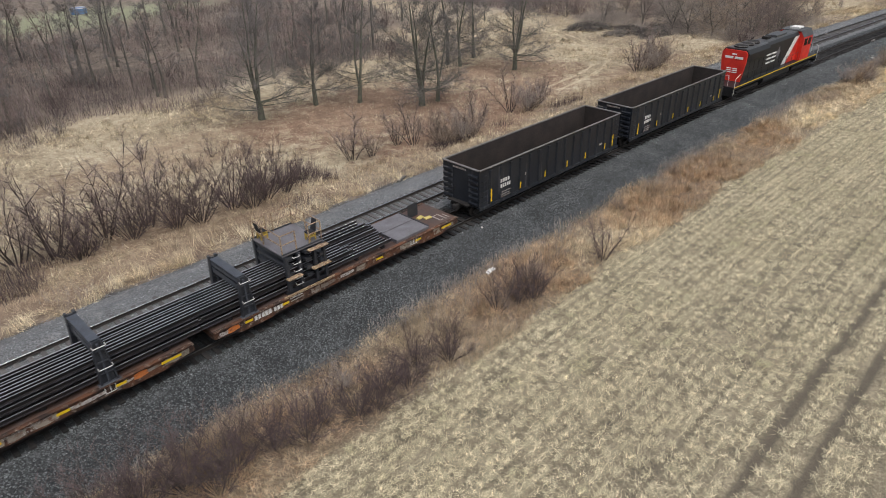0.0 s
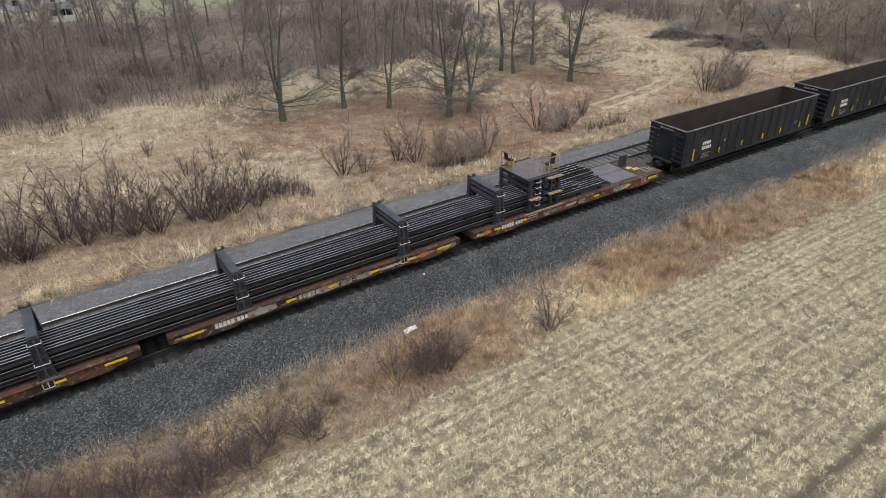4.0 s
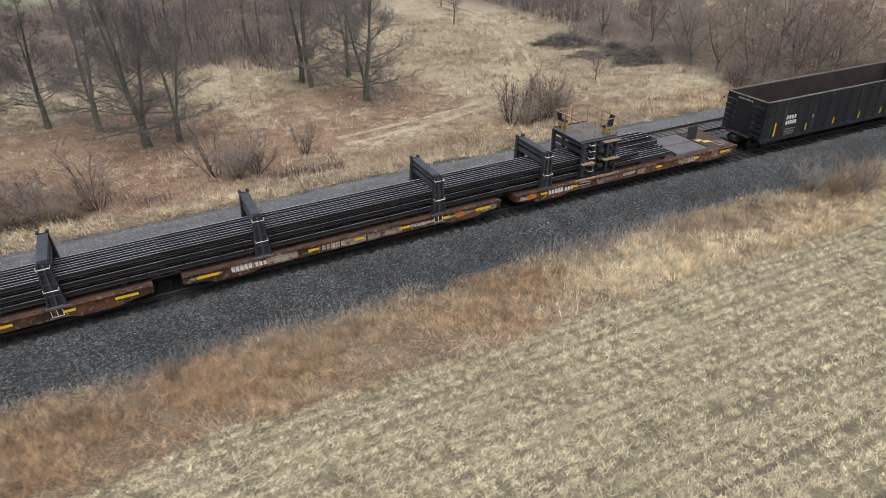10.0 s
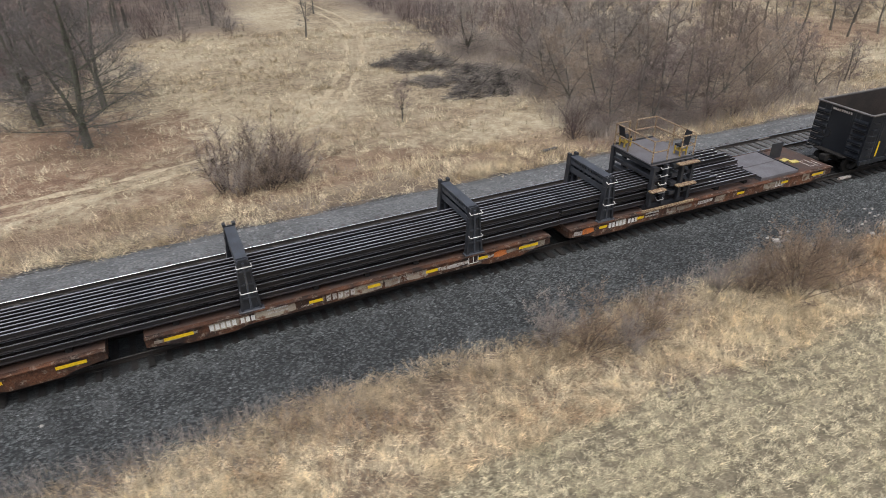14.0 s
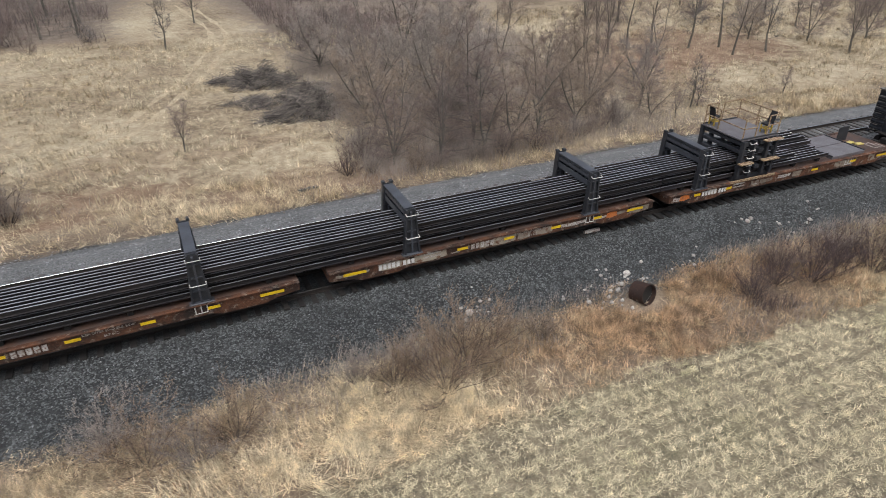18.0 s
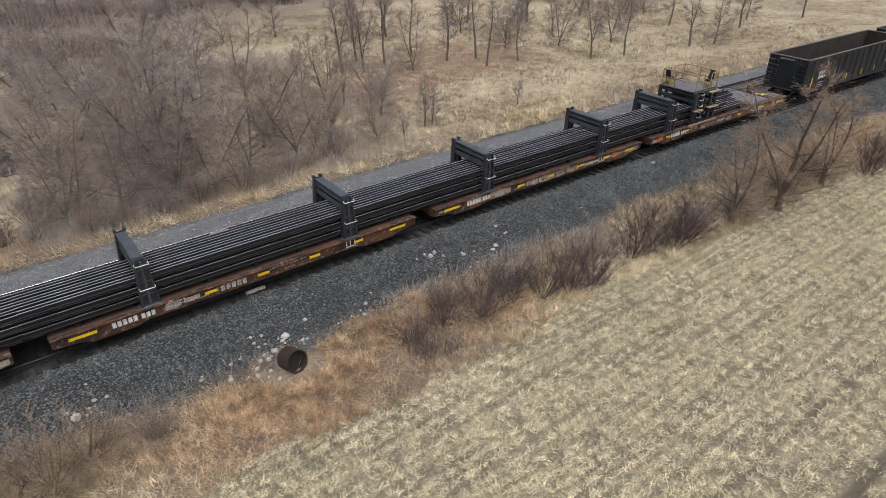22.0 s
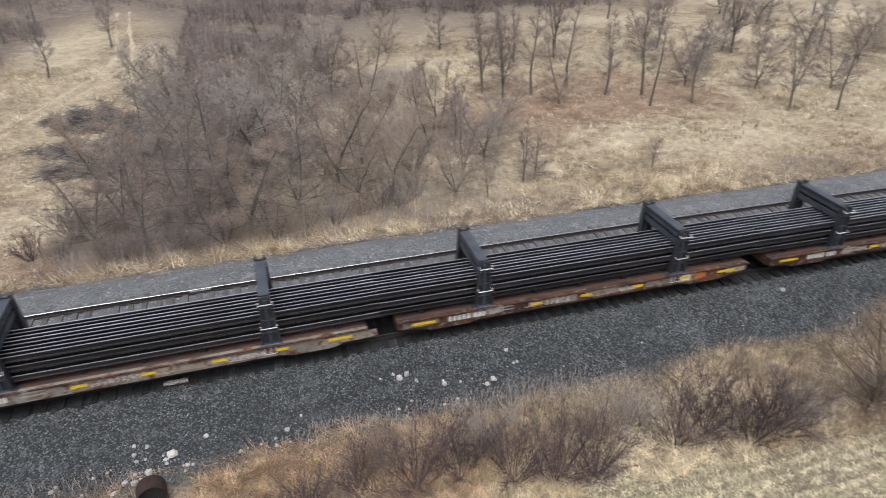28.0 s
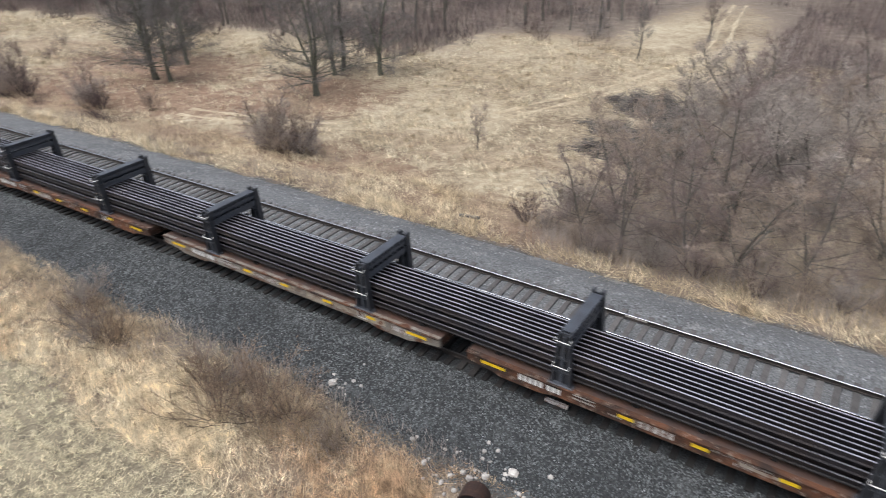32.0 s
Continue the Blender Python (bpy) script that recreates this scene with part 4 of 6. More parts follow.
def gondola(rng, cargo=False):
    L, w, z0, z1 = 7.75, 1.56, 1.02, 3.52
    car = empty("gondola_car", "black open gondola car with ribbed sides and worn grey top rim", "gondola car", "gondola cars")
    part("floor", Shape().box(-L, L, -w + 0.1, w - 0.1, 1.05, 1.15), GONDOLA_IN, car, "dirty rusted floor")
    for side in (-1, 1):
        y = side * w
        body = Shape().box(-L, L, min(y, y - 0.05 * side), max(y, y - 0.05 * side), z0, z1)
        wall = part("side_wall", body, GONDOLA, car, "black painted steel side")
        part("inner_skin", Shape().box(-L + 0.06, L - 0.06, min(y - 0.056 * side, y - 0.075 * side), max(y - 0.056 * side, y - 0.075 * side), 1.16, z1 - 0.02), GONDOLA_IN, wall, "rust-brown scoured inside")
        n = 15
        for i in range(n):
            x = -L + 1.0 + i * (2 * L - 1.9) / (n - 1)
            rib = Shape().add([(x - 0.16, y, z0 + 0.1), (x + 0.16, y, z0 + 0.1), (x + 0.09, y + 0.1 * side, z0 + 0.1), (x - 0.09, y + 0.1 * side, z0 + 0.1), (x - 0.16, y, z1 - 0.16), (x + 0.16, y, z1 - 0.16), (x + 0.09, y + 0.1 * side, z1 - 0.16), (x - 0.09, y + 0.1 * side, z1 - 0.16)],
                              [(0, 1, 2, 3), (4, 7, 6, 5), (0, 4, 5, 1), (1, 5, 6, 2), (2, 6, 7, 3), (3, 7, 4, 0)] if side < 0 else [(3, 2, 1, 0), (5, 6, 7, 4), (1, 5, 4, 0), (2, 6, 5, 1), (3, 7, 6, 2), (0, 4, 7, 3)])
            part("rib", rib, GONDOLA, wall)
        part("top_rim", Shape().box(-L - 0.03, L + 0.03, min(y + 0.09 * side, y - 0.06 * side), max(y + 0.09 * side, y - 0.06 * side), z1, z1 + 0.06, 0.012), RIM, wall, "worn grey top rim")
        part("bottom_sill", Shape().box(-L, L, min(y + 0.09 * side, y - 0.02 * side), max(y + 0.09 * side, y - 0.02 * side), z0 - 0.12, z0 + 0.09, 0.01), GONDOLA, wall)
        for x in (-6.75, -3.9, -1.3, 1.2, 3.4, 5.9, 6.9):
            h = 0.85 if abs(x) > 6 else 0.42
            part("reflector", Shape().box(x - 0.05, x + 0.05, y + side * 0.105 - 0.008, y + side * 0.105 + 0.008, z0 + 0.25, z0 + 0.25 + h), YELLOW, wall, "upright yellow reflector strip")
        if side < 0:
            bars(wall, -5.9, 2.25, 0.9, 0.24, y=y - 0.108)
            bars(wall, -5.9, 1.9, 1.0, 0.24, y=y - 0.108)
            for z in (1.38, 1.24, 1.55):
                bars(wall, -5.9 + rng.uniform(0, 0.2), z, 0.9, 0.07, y=y - 0.108, material=WHITE_WORN, gap=0.45)
            bars(wall, 5.1, 1.75, 0.4, 0.14, y=y - 0.108, material=WHITE_WORN)
            bars(wall, -3.5, 2.05, 0.16, 0.18, y=y - 0.108, material=WHITE_WORN)
    for d in (-1, 1):
        x = d * L
        end = part("end_wall", Shape().box(min(x, x - 0.05 * d), max(x, x - 0.05 * d), -w + 0.052, w - 0.052, z0, z1), GONDOLA, car, "black end wall with level ribs")
        for i in range(6):
            z = z0 + 0.25 + i * 0.36
            for y0, y1 in ((-w + 0.1, -0.72), (0.72, w - 0.1)):
                part("rib", Shape().slab([(x, z - 0.12), (x, z + 0.12), (x + 0.13 * d, z + 0.05), (x + 0.13 * d, z - 0.05)][::d], y0, y1), GONDOLA, end)
        part("top_rim", Shape().box(x - 0.09, x + 0.09, -w + 0.064, w - 0.064, z1, z1 + 0.06, 0.012), RIM, end)
        part("inner_skin", Shape().box(min(x - 0.056 * d, x - 0.075 * d), max(x - 0.056 * d, x - 0.075 * d), -w + 0.08, w - 0.08, 1.16, z1 - 0.02), GONDOLA_IN, end)
        for i in range(7):
            part("ladder_rung", Shape().tube([(x + 0.14 * d, w - 0.55, z0 + 0.15 + 0.34 * i), (x + 0.2 * d, w - 0.5, z0 + 0.15 + 0.34 * i), (x + 0.2 * d, w - 0.15, z0 + 0.15 + 0.34 * i), (x + 0.14 * d, w - 0.1, z0 + 0.15 + 0.34 * i)], 0.018, 5), RIM, end)
            part("ladder_rung", Shape().tube([(x - 0.15 * d, -w, z0 + 0.1 + 0.34 * i), (x - 0.2 * d, -w - 0.14, z0 + 0.1 + 0.34 * i), (x - 0.55 * d, -w - 0.14, z0 + 0.1 + 0.34 * i), (x - 0.6 * d, -w, z0 + 0.1 + 0.34 * i)], 0.018, 5), GONDOLA, end)
        part("end_platform", Shape().box(min(x, x + 0.35 * d), max(x, x + 0.35 * d), -0.9, 0.9, 1.1, 1.16), DARK, car)
        part("brake_wheel", Shape().tube([(x + 0.3 * d, 0.45 + 0.24 * math.cos(a), 2.1 + 0.24 * math.sin(a)) for a in np.linspace(0, math.tau, 13)], 0.018, 5), DARK, end) if d < 0 else None
        if d < 0:
            sh = Shape()
            for i in range(9):
                sh.box(x - 0.058, x - 0.052, 0.55 - i * 0.13, 0.64 - i * 0.13, 3.3, 3.42)
            part("lettering", sh, WHITE_WORN, end, "white stencilled lettering")
        coupler(car, x, d)
        truck(car, d * 6.5)
    part("centre_sill", Shape().box(-L, L, -0.4, 0.4, 0.75, 1.05), DARK, car)
    if cargo:
        v, f = [], []
        for i in range(25):
            for j in range(9):
                a, b = i / 24, j / 8
                v.append((-L + 0.2 + a * 6, -w + 0.12 + b * (2 * w - 0.24), 1.16 + 0.75 * math.sin(math.pi * min(1, a * 1.1)) * (0.4 + 0.6 * (1 - b)) + rng.uniform(0, 0.1)))
        for i in range(24):
            for j in range(8):
                f.append((i * 9 + j, (i + 1) * 9 + j, (i + 1) * 9 + j + 1, i * 9 + j + 1))
        part("cargo_heap", Shape().add(v, f), BED, car, "low heap of dark gravel")
    return car


def locomotive():
    """A six-axle freight engine seen from behind: red ends, black hood, grey roof."""
    e = empty("locomotive", "red and black diesel freight locomotive with white stripe", "locomotive")
    L = 10.0
    part("frame", Shape().box(-L, L, -1.5, 1.5, 1.2, 1.5, 0.03), LOCO_BLACK, e)
    for side in (-1, 1):
        part("edge_stripe", Shape().box(-L + 0.1, L - 0.4, side * 1.505 - 0.006, side * 1.505 + 0.006, 1.4, 1.48), YELLOW, e, "yellow sill stripe")
        run = Shape()
        xs = np.arange(-L + 1.2, 5.2, 1.45)
        for i, x in enumerate(xs):
            run.tube([(x, side * 1.47, 1.5), (x, side * 1.47, 2.5)], 0.018, 5)
        run.tube([(xs[0], side * 1.47, 2.5), (xs[-1], side * 1.47, 2.5)], 0.018, 5)
        part("handrail", run, LOCO_BLACK, e)
    hood = Shape().prism([(-0.95, 1.5), (0.95, 1.5), (0.95, 4.15), (0.72, 4.42), (-0.72, 4.42), (-0.95, 4.15)], -7.6, 5.0)
    h = part("hood", hood, LOCO_BLACK, e, "black long hood")
    part("radiator_hood", Shape().prism([(-1.2, 3.4), (1.2, 3.4), (1.35, 4.1), (1.1, 4.5), (-1.1, 4.5), (-1.35, 4.1)], -7.55, -3.0), LOCO_BLACK, h)
    part("roof", Shape().prism([(-0.74, 4.425), (0.74, 4.425), (0.6, 4.52), (-0.6, 4.52)], -3.0, 5.0), LOCO_ROOF, h, "grey roof")
    part("roof", Shape().prism([(-1.08, 4.5), (1.08, 4.5), (0.95, 4.56), (-0.95, 4.56)], -7.5, -3.02), LOCO_ROOF, h, "grey roof")
    for x in (-6.7, -5.4, -4.1):
        f = part("radiator_fan", Shape().drum(x, 0, 4.56, 4.72, 0.62, 20), DARK, h, "black round radiator fan")
        part("fan_ring", Shape().tube([(x + 0.62 * math.cos(a), 0.62 * math.sin(a), 4.72) for a in np.linspace(0, math.tau, 21)], 0.03, 5), RIM, f)
    part("roof_box", Shape().box(0.0, 2.4, -0.55, 0.55, 4.52, 4.72, 0.04), LOCO_ROOF, h)
    part("exhaust", Shape().box(-1.6, -0.7, -0.3, 0.3, 4.52, 4.78, 0.05), DARK, h)
    part("air_horn", Shape().tube([(-3.4, 0.5, 4.6), (-3.4, 0.5, 4.85), (-3.0, 0.5, 4.9)], 0.04, 6), DARK, h)
    rear = part("rear_end", Shape().prism([(-0.96, 1.5), (0.96, 1.5), (1.22, 3.4), (1.22, 4.2), (1.0, 4.42), (-1.0, 4.42), (-1.22, 4.2), (-1.22, 3.4)], -7.78, -7.6), RED, h, "red rear end with white markings")
    for y in (-0.48, 0.48):
        part("number_board", Shape().box(-7.81, -7.78, y - 0.4, y + 0.4, 3.62, 3.84, 0.02), WHITE, rear, "white number board")
    part("headlight", Shape().box(-7.84, -7.78, -0.22, 0.22, 3.98, 4.12, 0.03), WHITE, rear)
    # plain shapes for the painted emblem: rounded bars in two blocks
    emblem = Shape()
    for ring in ([(0.55, 2.7), (0.08, 2.7)], [(0.55, 2.52), (0.08, 2.52)], [(0.55, 2.34), (0.08, 2.34)], [(-0.03, 2.7), (-0.5, 2.7)], [(-0.03, 2.52), (-0.5, 2.52)], [(-0.03, 2.34), (-0.5, 2.34)]):
        (a, b), (c, d) = ring
        emblem.tube([(-7.785, a, b), (-7.785, c, d)], 0.055, 6)
    part("emblem", emblem, WHITE, rear, "white rounded emblem")
    for side in (-1, 1):
        y = side * 0.957
        big = Shape()
        pts = [[(a, z), (a + 0.95, z)] for a in (-2.6, -1.4) for z in (2.4, 2.8, 3.2)]
        for line in pts:
            big.tube([(a, y, b) for a, b in line], 0.09, 4)
        part("emblem", big, WHITE, h, "large white rounded emblem")
        leaf = Shape().slab([(-0.3, 3.0), (0.0, 3.35), (0.3, 3.7), (0.5, 3.3), (0.75, 3.1), (0.4, 2.8), (0.3, 2.3), (0.0, 2.6)][::side], y - 0.004, y + 0.004)
        part("leaf_mark", leaf, PLATE, h, "grey leaf-like mark")
        part("white_stripe", Shape().slab([(1.5, 1.55), (2.5, 1.55), (4.9, 4.1), (3.9, 4.1)][::side], y - 0.006, y + 0.006), WHITE, h, "slanting white stripe")
        part("red_panel", Shape().slab([(2.5, 1.55), (5.0, 1.55), (5.0, 4.1), (4.9, 4.1)][::side], y - 0.005, y + 0.005), RED, h)
        for i in range(9):
            part("hood_door", Shape().box(-7.2 + i * 1.0, -6.35 + i * 1.0, y - 0.014, y + 0.014, 1.6, 3.2), LOCO_BLACK, h) if not -3 < -7.2 + i < 0.6 else None
    cab = part("cab", Shape().prism([(-1.45, 1.5), (1.45, 1.5), (1.45, 3.9), (1.05, 4.45), (-1.05, 4.45), (-1.45, 3.9)], 5.0, 7.4), RED, e, "red cab")
    part("cab_roof", Shape().prism([(-1.47, 3.92), (-1.06, 4.5), (1.06, 4.5), (1.47, 3.92), (1.06, 4.56), (-1.06, 4.56)][::-1], 4.9, 7.5), LOCO_ROOF, cab, "grey cab roof")
    for side in (-1, 1):
        for x in (5.35, 6.35):
            part("window", Shape().box(x, x + 0.75, side * 1.455 - 0.01, side * 1.455 + 0.01, 3.0, 3.7), GLASS, cab, "dark cab window")
    for y in (-1.0, 0.35):
        part("window", Shape().box(7.4, 7.42, y, y + 0.65, 3.2, 3.8), GLASS, cab, "dark windscreen pane")
    part("nose", Shape().prism([(-0.9, 1.5), (0.9, 1.5), (0.9, 3.0), (0.6, 3.2), (-0.6, 3.2), (-0.9, 3.0)], 7.4, 9.0), RED, e, "red short nose")
    part("air_conditioner", Shape().box(5.7, 6.9, -0.5, 0.5, 4.56, 4.75, 0.04), WHITE, cab, "white roof unit")
    for x in (-6.4, 6.2):
        t = part("truck", Shape().box(x - 2.1, x + 2.1, -1.15, 1.15, 0.6, 1.0, 0.05), DARK, e, "six-wheel black truck")
        for a in (-1.7, 0, 1.7):
            w = Shape().tube([(x + a, -0.95, 0.69), (x + a, 0.95, 0.69)], 0.09, 8)
            for side in (-0.75, 0.75):
                w.disc(x + a, side - 0.065, side + 0.065, 0.69, 0.5, 20)
            part("wheelset", w, DARK, t)
        for side in (-1.2, 1.2):
            part("side_frame", Shape().slab([(x - 2.3, 0.6), (x + 2.3, 0.6), (x + 2.2, 0.95), (x - 2.2, 0.95)], side - 0.08, side + 0.08), DARK, t)
    part("fuel_tank", Shape().prism([(-1.2, 0.5), (1.2, 0.5), (1.4, 0.8), (1.4, 1.2), (-1.4, 1.2), (-1.4, 0.8)], -3.4, 2.9), LOCO_BLACK, e)
    for d in (-1, 1):
        x = d * L
        part("end_plate", Shape().box(min(x, x + 0.05 * d), max(x, x + 0.05 * d), -1.45, 1.45, 0.6, 1.5), LOCO_BLACK, e)
        coupler(e, x, d)
        for side in (-1, 1):
            g = Shape().tube([(x - 0.1 * d, side * 1.5, 0.7), (x - 0.1 * d, side * 1.5, 2.3), (x - 0.9 * d, side * 1.5, 2.6)], 0.025, 6)
            g.tube([(x - 0.1 * d, side * 0.8, 1.5), (x - 0.1 * d, side * 0.8, 2.5), (x - 0.1 * d, side * 0.2, 2.5)], 0.025, 6)
            part("handrail", g, WHITE, e, "white end handrail")
            for z in (0.6, 0.9, 1.2):
                part("step", Shape().box(x - 0.55 * d - 0.3, x - 0.55 * d + 0.3, side * 1.4 - 0.14, side * 1.4 + 0.14, z - 0.2, z - 0.17), LOCO_BLACK, e)
    return e


rng = random.Random(11)
PITCH = 17.1
TRAIN = []
TRAIN.append((first_flatcar(0, rng), 16.0))
TRAIN.append((short_load(rng), 16.0))
for i in range(8):
    c0 = -0.9 - PITCH * i
    car = flatcar(c0, random.Random(20 + i), sign=(1, 0, 1, 2, 0, 2, 0, 1)[i],
                  label=("rusty brown flatcar with yellow reflector strips and two black racks", "flatcar with pale patched grey sills, carrying rails in black racks")[i not in (1, 4, 6)])
    if i == 2:
        part("stencil_panel", Shape().box(4.62, 5.05, -1.537, -1.529, 0.82, 1.12), WHITE, car, "white painted panel beside the rack")
    TRAIN.append((car, c0))
    TRAIN.append((rail_load(-8.55, 8.54, rng), c0))
TRAIN.append((gondola(rng), 33.65))
TRAIN.append((gondola(rng, True), 50.9))
TRAIN.append((locomotive(), 71.2))

# ---- bare trees and shrubs ----
def unit(v):
    return v / np.maximum(np.linalg.norm(v, axis=-1, keepdims=True), 1e-9)


class Wood:
    """Gathers limbs as tapered tubes, and the runs of wood that carry fine twigs."""

    def __init__(self, seed):
        self.rng, self.gen, self.limbs = random.Random(seed), np.random.default_rng(seed), Shape()
        self.a, self.b, self.long, self.tri = [], [], [], []

    def bend(self, p, d, length, n, curl, up=0.0):
        path, rng = [Vector(p)], self.rng
        d = Vector(d).normalized()
        for _ in range(n):
            d = (d + Vector((rng.uniform(-curl, curl), rng.uniform(-curl, curl), rng.uniform(-curl, curl) * 0.8 + up))).normalized()
            path.append(path[-1] + d * (length / n))
        return path

    def at(self, path, f):
        u = min(f, 0.999) * (len(path) - 1)
        k = int(u)
        return path[k].lerp(path[k + 1], u - k), (path[k + 1] - path[k]).normalized()

    def aside(self, d, angle, up=0.0):
        """A way that leaves the way d by an angle, to any side of it."""
        rng = self.rng
        r = Vector((rng.gauss(0, 1), rng.gauss(0, 1), rng.gauss(0, 0.7)))
        r = (r - d * r.dot(d)).normalized()
        return (d * math.cos(angle) + r * math.sin(angle) + Vector((0, 0, up))).normalized()

    def bear(self, path, length, start=0):
        """Marks a run of wood to carry twigs of about that length."""
        for p, q in zip(path[start:], path[start + 1:]):
            self.a.append(tuple(p))
            self.b.append(tuple(q))
            self.long.append(length)

    def hair(self, a, b, long, per, w, loose, up, again):
        """Twigs as thin slivers along runs of wood, and finer ones on those."""
        g, k = self.gen, len(a) * per
        A, B = np.repeat(a, per, 0), np.repeat(b, per, 0)
        p = A + (B - A) * g.uniform(0.05, 1, (k, 1))
        e = unit(unit(B - A) * (1 - loose) + unit(g.normal(0, 1, (k, 3)) * [1, 1, 0.7]) * loose + [0, 0, up])
        L = np.repeat(long, per) * g.uniform(0.45, 1.2, k)
        q = p + e * L[:, None]
        side = unit(np.cross(e, g.normal(0, 1, (k, 3)))) * w
        self.tri.append(np.stack([p - side, p + side, q], 1).reshape(-1, 3))
        if again:
            self.hair(p, q, L * 0.55, again[0], w * 0.8, loose, up, again[1:])

    def finish(self, thing, bark, twigs, per=3, w=0.008, loose=0.6, up=0.1, again=(3,)):
        self.hair(np.array(self.a), np.array(self.b), np.array(self.long), per, w, loose, up, again)
        v = np.concatenate(self.tri)
        part("trunk", self.limbs, bark, thing)
        part("crown", bulk("crown", v, np.arange(len(v)).reshape(-1, 3), twigs), twigs, thing)


def bare_tree(seed, height, radius, leaders=2, fork=0.2, splay=0.25, spread=0.44, limbs=15, subs=8, low=0.14, rise=0.95, per=3, w=0.008, again=(3,), twig=0.6, curl=0.13,
              label="bare grey deciduous tree in dry grass", group="bare trees", twigs=None, bark=None):
    """A leafless tree: trunk, upright leaders, level low limbs that turn up at their ends, boughs, and fine twigs."""
    thing = empty("bare_tree", label, "tree", group)
    wood = Wood(seed)
    rng = wood.rng
    trunk = wood.bend((0, 0, -0.15), (rng.uniform(-0.03, 0.03), rng.uniform(-0.03, 0.03), 1), height * fork + 0.15, 3, 0.05, 0.02)
    wood.limbs.tube([trunk[0] + Vector((0, 0, -0.1)), trunk[0] + Vector((0, 0, 0.3))] + trunk[1:], radius * 1.25, 8, radius * 0.86, False)
    turn = rng.uniform(0, math.tau)
    for k in range(leaders):
        a = turn + k * math.tau / leaders + rng.uniform(-0.5, 0.5)
        lean = splay * (rng.uniform(0.7, 1.3) if leaders > 1 else 0.15)
        p, _ = wood.at(trunk, 1.0 if k == 0 else rng.uniform(0.6, 1.0))
        tall = height * (1 - fork) * (1 if k == 0 else rng.uniform(0.72, 0.98))
        lead = wood.bend(p, (math.cos(a) * lean, math.sin(a) * lean, 1), tall, 9, curl * 0.7, 0.035)
        r1 = radius * (0.84 if leaders == 1 else 0.66 if k == 0 else 0.55)
        wood.limbs.tube(lead, r1, 6, 0.012, False)
        wood.bear(lead, twig, 5)
        n = limbs if k == 0 else int(limbs * 0.8)
        for i in range(n):
            f = (i + rng.random()) / n
            h = fork + (1 - fork) * f
            if h < low:
                continue
            p, d = wood.at(lead, f * 0.97)
            b = turn + i * 2.4 + rng.uniform(-0.7, 0.7)
            long = height * spread * (1 - h) ** 0.75 * rng.uniform(0.6, 1.25) + 0.35
            limb = wood.bend(p, (math.cos(b), math.sin(b), -0.08 + rise * h * rng.uniform(0.7, 1.35)), long, 5, curl, 0.05)
            r0 = min(r1 * 0.45 * (1 - 0.6 * f), 0.009 * long + 0.009)
            wood.limbs.tube(limb, r0, 4, 0.008, False)
            wood.bear(limb, twig * 0.9, 2)
            m = max(2, int(subs * (0.4 + 0.6 * long / (height * spread))))
            for j in range(m):
                u = 0.2 + 0.78 * (j + rng.random()) / m
                p, d = wood.at(limb, u)
                bough = wood.bend(p, wood.aside(d, rng.uniform(0.5, 1.05), 0.12), long * rng.uniform(0.18, 0.42) * (1.15 - 0.6 * u) + 0.25, 2, curl * 1.3, 0.04)
                wood.limbs.tube(bough, r0 * 0.34, 3, 0.003, False)
                wood.bear(bough, twig, 0)
    for i in range(5 if low < 0.2 else 0):
        p, _ = wood.at(trunk, rng.uniform(0.55, 1.0))
        b = turn + 1 + i * 1.256 + rng.uniform(-0.4, 0.4)
        long = height * spread * rng.uniform(0.7, 1.1)
        limb = wood.bend(p, (math.cos(b), math.sin(b), rng.uniform(-0.05, 0.3)), long, 6, curl, 0.035)
        wood.limbs.tube(limb, min(radius * 0.22, 0.06), 4, 0.008, False)
        wood.bear(limb, twig, 2)
        for j in range(subs):
            u = 0.2 + 0.78 * (j + rng.random()) / subs
            p, d = wood.at(limb, u)
            bough = wood.bend(p, wood.aside(d, rng.uniform(0.5, 1.0), 0.08), long * rng.uniform(0.16, 0.36) * (1.15 - 0.6 * u) + 0.2, 2, curl * 1.3, 0.03)
            wood.limbs.tube(bough, min(radius * 0.08, 0.018), 3, 0.003, False)
            wood.bear(bough, twig, 0)
    wood.finish(thing, bark or BARK, twigs or TWIG, per, w, 0.6, 0.1, again)
    return thing


